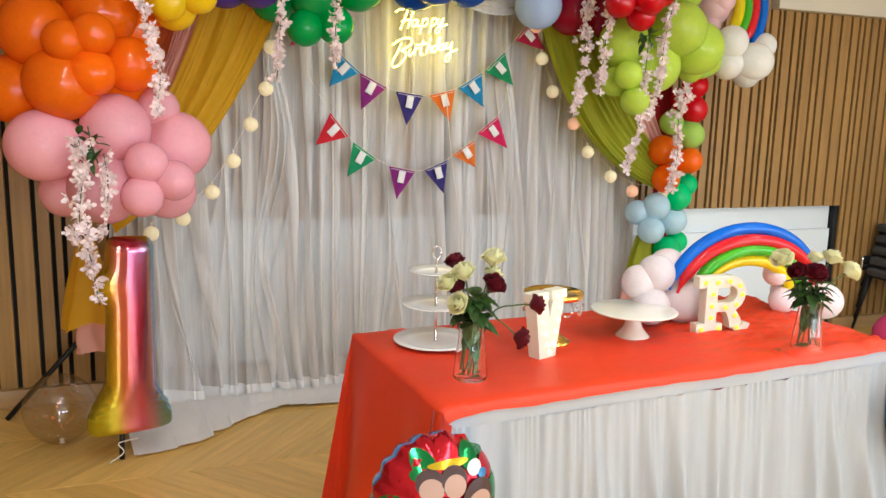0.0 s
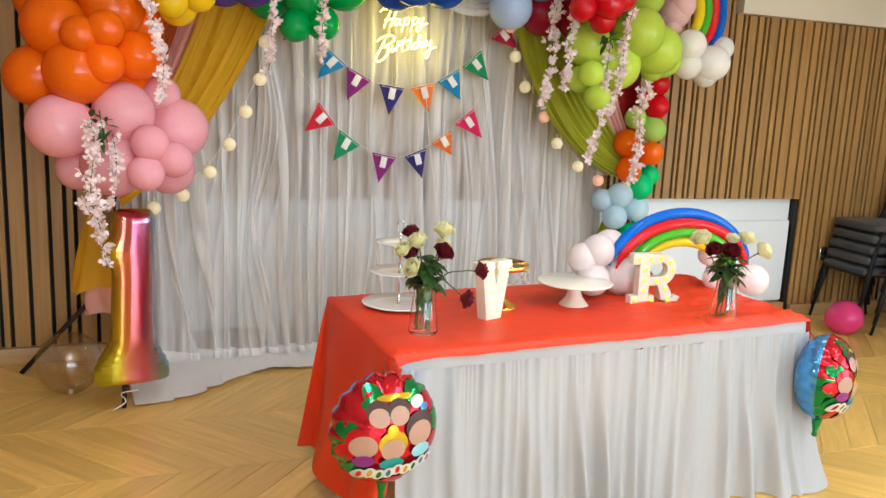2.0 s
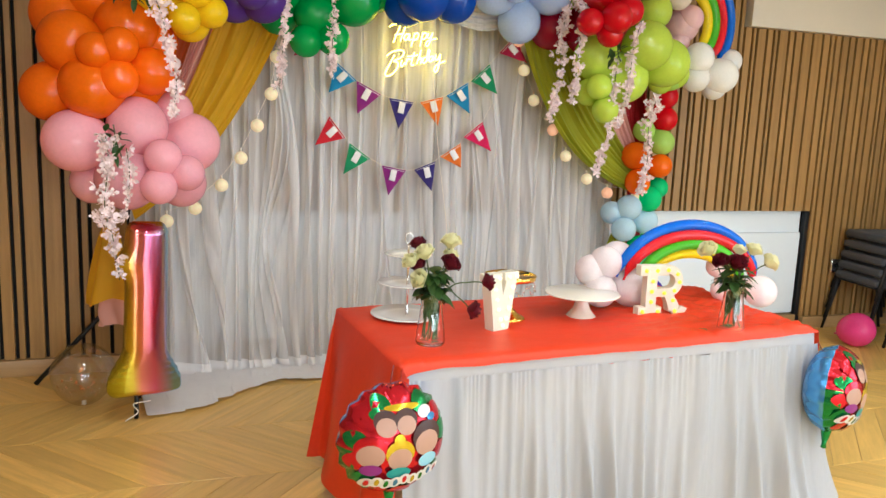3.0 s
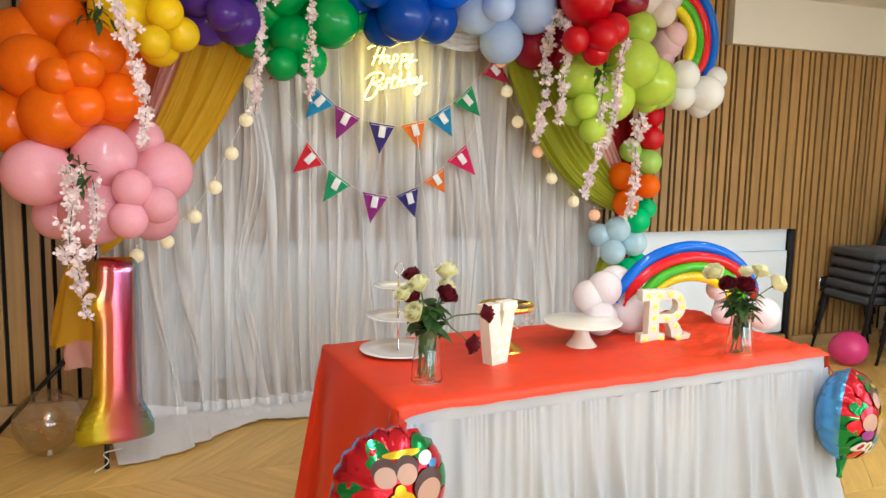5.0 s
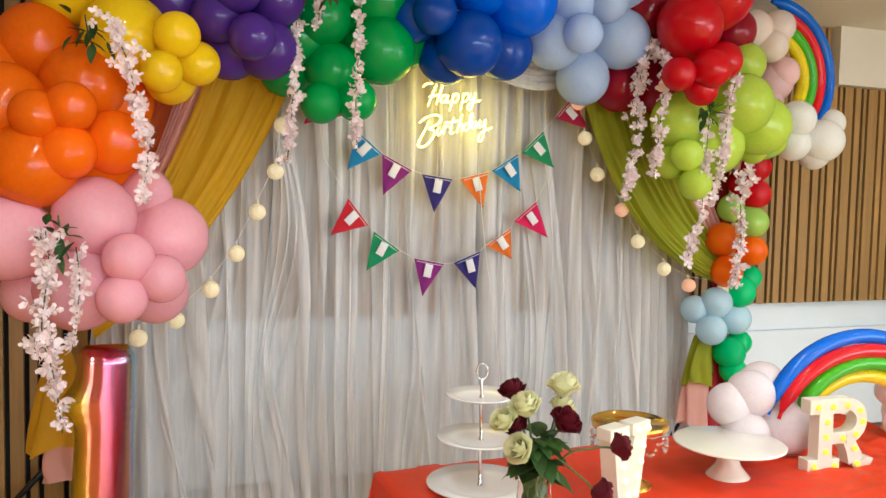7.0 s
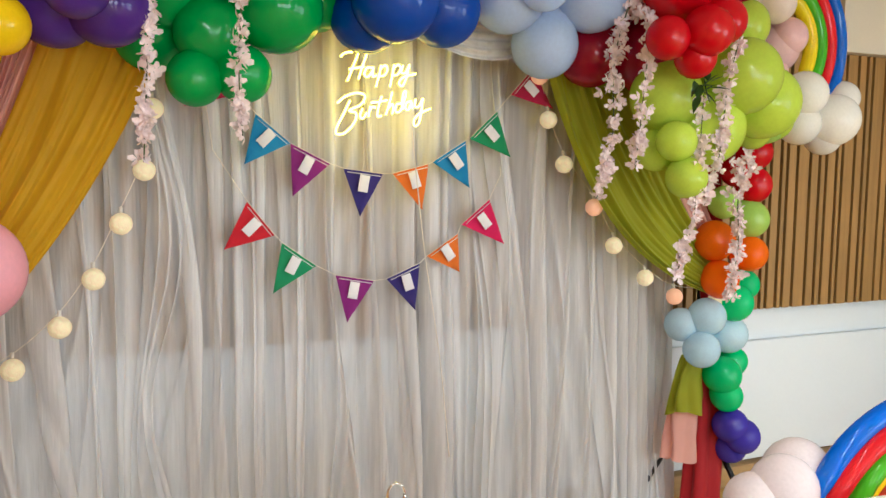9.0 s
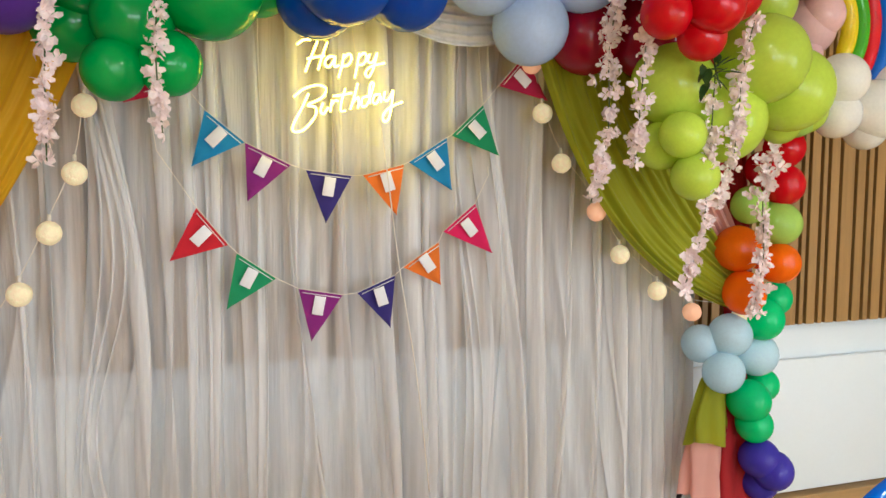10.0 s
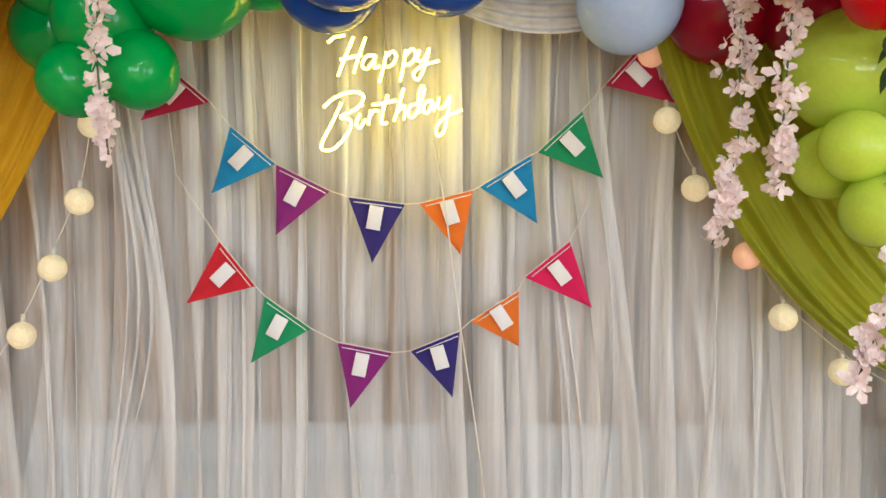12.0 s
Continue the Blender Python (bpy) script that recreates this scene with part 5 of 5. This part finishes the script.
garland([(0.14, 3.40, 2.10), (0.21, 3.36, 1.95), (0.24, 3.34, 1.8), (0.27, 3.34, 1.66), (0.25, 3.33, 1.51)], 0.050, 330, 1)
garland([(-0.02, 3.3, 1.41), (-0.01, 3.28, 1.3), (-0.03, 3.28, 1.11), (0.0, 3.3, 0.96), (0.02, 3.32, 0.78)], 0.066, 330, 2)
garland([(0.06, 3.34, 1.36), (0.07, 3.33, 1.24), (0.05, 3.34, 1.05)], 0.05, 200, 12)
garland([(0.79, 3.65, 2.39), (0.78, 3.64, 2.08), (0.77, 3.65, 1.85), (0.76, 3.69, 1.66)], 0.042, 230, 3)
garland([(1.03, 3.67, 2.41), (1.03, 3.67, 2.14), (1.02, 3.67, 1.93), (1.03, 3.69, 1.74)], 0.036, 230, 4)
garland([(0.87, 3.67, 2.36), (0.87, 3.66, 2.18)], 0.036, 220, 5)
garland([(2.39, 3.73, 2.27), (2.36, 3.78, 2.05), (2.36, 3.78, 1.78), (2.32, 3.81, 1.55)], 0.060, 330, 6)
garland([(2.43, 3.66, 2.22), (2.42, 3.68, 1.94), (2.43, 3.73, 1.67)], 0.050, 290, 7)
garland([(2.65, 3.64, 1.94), (2.63, 3.63, 1.68), (2.62, 3.64, 1.46), (2.57, 3.66, 1.27)], 0.052, 300, 8)
garland([(2.74, 3.57, 2.13), (2.72, 3.6, 1.95), (2.73, 3.64, 1.71), (2.69, 3.66, 1.53)], 0.042, 270, 9)
garland([(3.1, 3.88, 1.74), (3.05, 3.88, 1.57), (3.06, 3.88, 1.34), (3.02, 3.88, 1.13)], 0.070, 330, 10)


def sprig(at, n, spread, seed):
    r = random.Random(seed)
    t = thing("leaf_sprig", Matrix.Translation(at), "sprig of dark green artificial leaves among the balloons", "leaf sprig", "leaf sprigs")
    for k in range(n):
        a = r.uniform(0, 2 * math.pi)
        bm = bmesh.new()
        leaf_bm(bm, Vector((r.gauss(0, 0.4) * spread, r.uniform(-0.02, 0.01), r.gauss(0, 0.5) * spread)), Vector((math.cos(a), -0.5, math.sin(a) - 0.4)), r.uniform(0.05, 0.075), r.uniform(0.011, 0.016), r.uniform(0, 0.4))
        part("leaf", bm, M["leaf"], t)
    part("stem", tube(smooth_path([Vector((0, 0, spread)), Vector((0.01, 0, 0)), Vector((0.03, 0, -spread))], 6), 0.003, 6), M["stem"], t)


sprig((0.08, 3.45, 2.04), 13, 0.06, 31)
sprig((0.01, 3.34, 1.39), 14, 0.07, 32)
sprig((2.62, 3.61, 1.95), 11, 0.05, 33)
sprig((0.88, 3.56, 2.30), 8, 0.05, 34)


# ---- stacked chairs ----
def chair(at):
    t = thing("stacking_chair", at, "grey upholstered stacking chair with black metal legs", "chair", "stacked chairs")
    bm = new_box(-0.225, 0.225, -0.22, 0.22, 0.424, 0.482, bevel=0.022, seg=3)
    part("seat", bm, M["seat"], t)
    part("seat_pan", new_box(-0.215, 0.215, -0.21, 0.21, 0.412, 0.4235, bevel=0.004), M["black"], t)
    bm = new_box(-0.215, 0.215, -0.016, 0.016, 0.0, 0.33, bevel=0.013, seg=3)
    part("backrest", bm, M["seat"], t, at=pose(0, 0.235, 0.52, -14, 0, 0))
    for sx in (-1, 1):
        part("back_frame", tube([Vector((sx * 0.225, 0.19, 0.435)), Vector((sx * 0.228, 0.235, 0.52)), Vector((sx * 0.226, 0.322, 0.86))], 0.012, 8), M["black"], t)
        part("leg", tube([Vector((sx * 0.22, -0.16, 0.43)), Vector((sx * 0.24, -0.27, 0.0))], 0.012, 8), M["black"], t)
        part("leg", tube([Vector((sx * 0.22, 0.17, 0.43)), Vector((sx * 0.24, 0.27, 0.0))], 0.012, 8), M["black"], t)
    part("crossbar", tube([Vector((-0.225, 0.235, 0.535)), Vector((0.225, 0.235, 0.535))], 0.009, 8), M["black"], t)
    return t


for bx, by, rz in ((5.44, 4.17, -97), (5.50, 3.64, -86)):
    base = pose(bx, by, 0.0, 0, 0, rz)
    first = chair(base)
    for k in range(1, 5):
        copy_thing(first, base @ pose(0.003 * (k % 2), 0.012 * k, 0.083 * k))
# small wall outlet box by the chairs
tagged(link("wall_socket", new_box(5.22, 5.40, WALL_Y - 0.04, WALL_Y - 0.018, 0.455, 0.565, bevel=0.006), M["chrome"]), "brushed metal socket plate on the slatted wall", "socket")

# ---- slats and floor boards ----
SLATS = {}
# distances from joint to joint, west and east of the curtain, and the joint's width
WEST = (0.110, 0.079, 0.053, 0.101)
EAST = (0.043, 0.067, 0.043, 0.068, 0.089, 0.066, 0.048, 0.072, 0.042, 0.086, 0.064, 0.044, 0.093, 0.058, 0.072, 0.095, 0.097, 0.073, 0.049, 0.062, 0.075, 0.063, 0.076, 0.063, 0.065, 0.077)


def slat_run(x, pitches, gap, stop):
    k = 0
    while x < stop:
        w = round(pitches[k % len(pitches)] - gap, 4)
        k += 1
        x += gap
        w = min(w, stop - x)
        if w > 0.008:
            zb = RZ + 0.002 if RX0 - 0.05 < x < RX1 - 0.02 else 0.096
            zt = 2.288 if x + w > 4.18 else CEIL - 0.003
            key = (w, zb, zt)
            if key not in SLATS:
                me = bpy.data.meshes.new("slat")
                bm = new_box(0, w, -0.006, 0.024, zb, zt, bevel=0.002, seg=1)
                bm.to_mesh(me)
                bm.free()
                me.materials.append(M["oak_slat"])
                SLATS[key] = me
            share("slat", SLATS[key], wall, pose(x, WALL_Y, 0))
        x += w


slat_run(-0.453 - 9 * sum(WEST), WEST, 0.022, 0.14)
slat_run(3.748 - 2 * sum(EAST), EAST, 0.019, RIGHT_X - 0.01)

# chevron boards: rows along x, boards leaning to and fro
PITCH, ROW, SEAM = 0.178, 0.56, 2.88
slope = 0.9


def board_mesh(sgn):
    bm = bmesh.new()
    run = ROW * slope * sgn
    g = 0.0012
    lo = [bm.verts.new(p) for p in ((g, g, -0.012), (PITCH - g, g, -0.012), (PITCH - g + run, ROW - g, -0.012), (g + run, ROW - g, -0.012))]
    e = 0.0018
    md = [bm.verts.new((v.co.x, v.co.y, -0.0015)) for v in lo]
    hi = [bm.verts.new(p) for p in ((g + e, g + e, 0), (PITCH - g - e, g + e, 0), (PITCH - g - e + run, ROW - g - e, 0), (g + e + run, ROW - g - e, 0))]
    for a, b in ((lo, md), (md, hi)):
        for i in range(4):
            j = (i + 1) % 4
            bm.faces.new((a[i], a[j], b[j], b[i]))
    bm.faces.new(hi)
    # turn so that the grain runs along the local x axis
    ang = math.atan2(ROW, run)
    bmesh.ops.rotate(bm, verts=bm.verts, cent=(0, 0, 0), matrix=Matrix.Rotation(-ang, 3, "Z"))
    me = bpy.data.meshes.new("floor_board")
    bm.to_mesh(me)
    bm.free()
    me.materials.append(M["oak_floor"])
    return me, ang


BOARD = {s: board_mesh(s) for s in (-1, 1)}
rest = bmesh.new()
count = 0
for row in range(-14, 4):
    y0 = SEAM + row * ROW
    sgn = 1 if row % 2 else -1
    me, ang = BOARD[sgn]
    n0, n1x = int((LEFT_X - 1) / PITCH), int((RIGHT_X + 1) / PITCH)
    for i in range(n0, n1x):
        x0 = i * PITCH - 0.02 + (0 if sgn > 0 else ROW * slope)
        cx = x0 + sgn * ROW * slope / 2
        if not LEFT_X - 0.15 < cx < RIGHT_X + 0.15 or y0 > WALL_Y or y0 < BACK_Y - ROW:
            continue
        near = y0 > 1.0 and (-0.9 < cx < 1.3 or 2.5 < cx < 5.9)
        at = pose(x0, y0, 0) @ Matrix.Rotation(ang, 4, "Z")
        if near and count < 300:
            share("floor_board", me, floor, at)
            count += 1
        else:
            vs = [rest.verts.new(at @ v.co) for v in me.vertices]
            for p in me.polygons:
                rest.faces.new([vs[q] for q in p.vertices])
ob = part("boards", rest, M["oak_floor"], floor, smooth=False)
tagged(ob, kind="stuff")
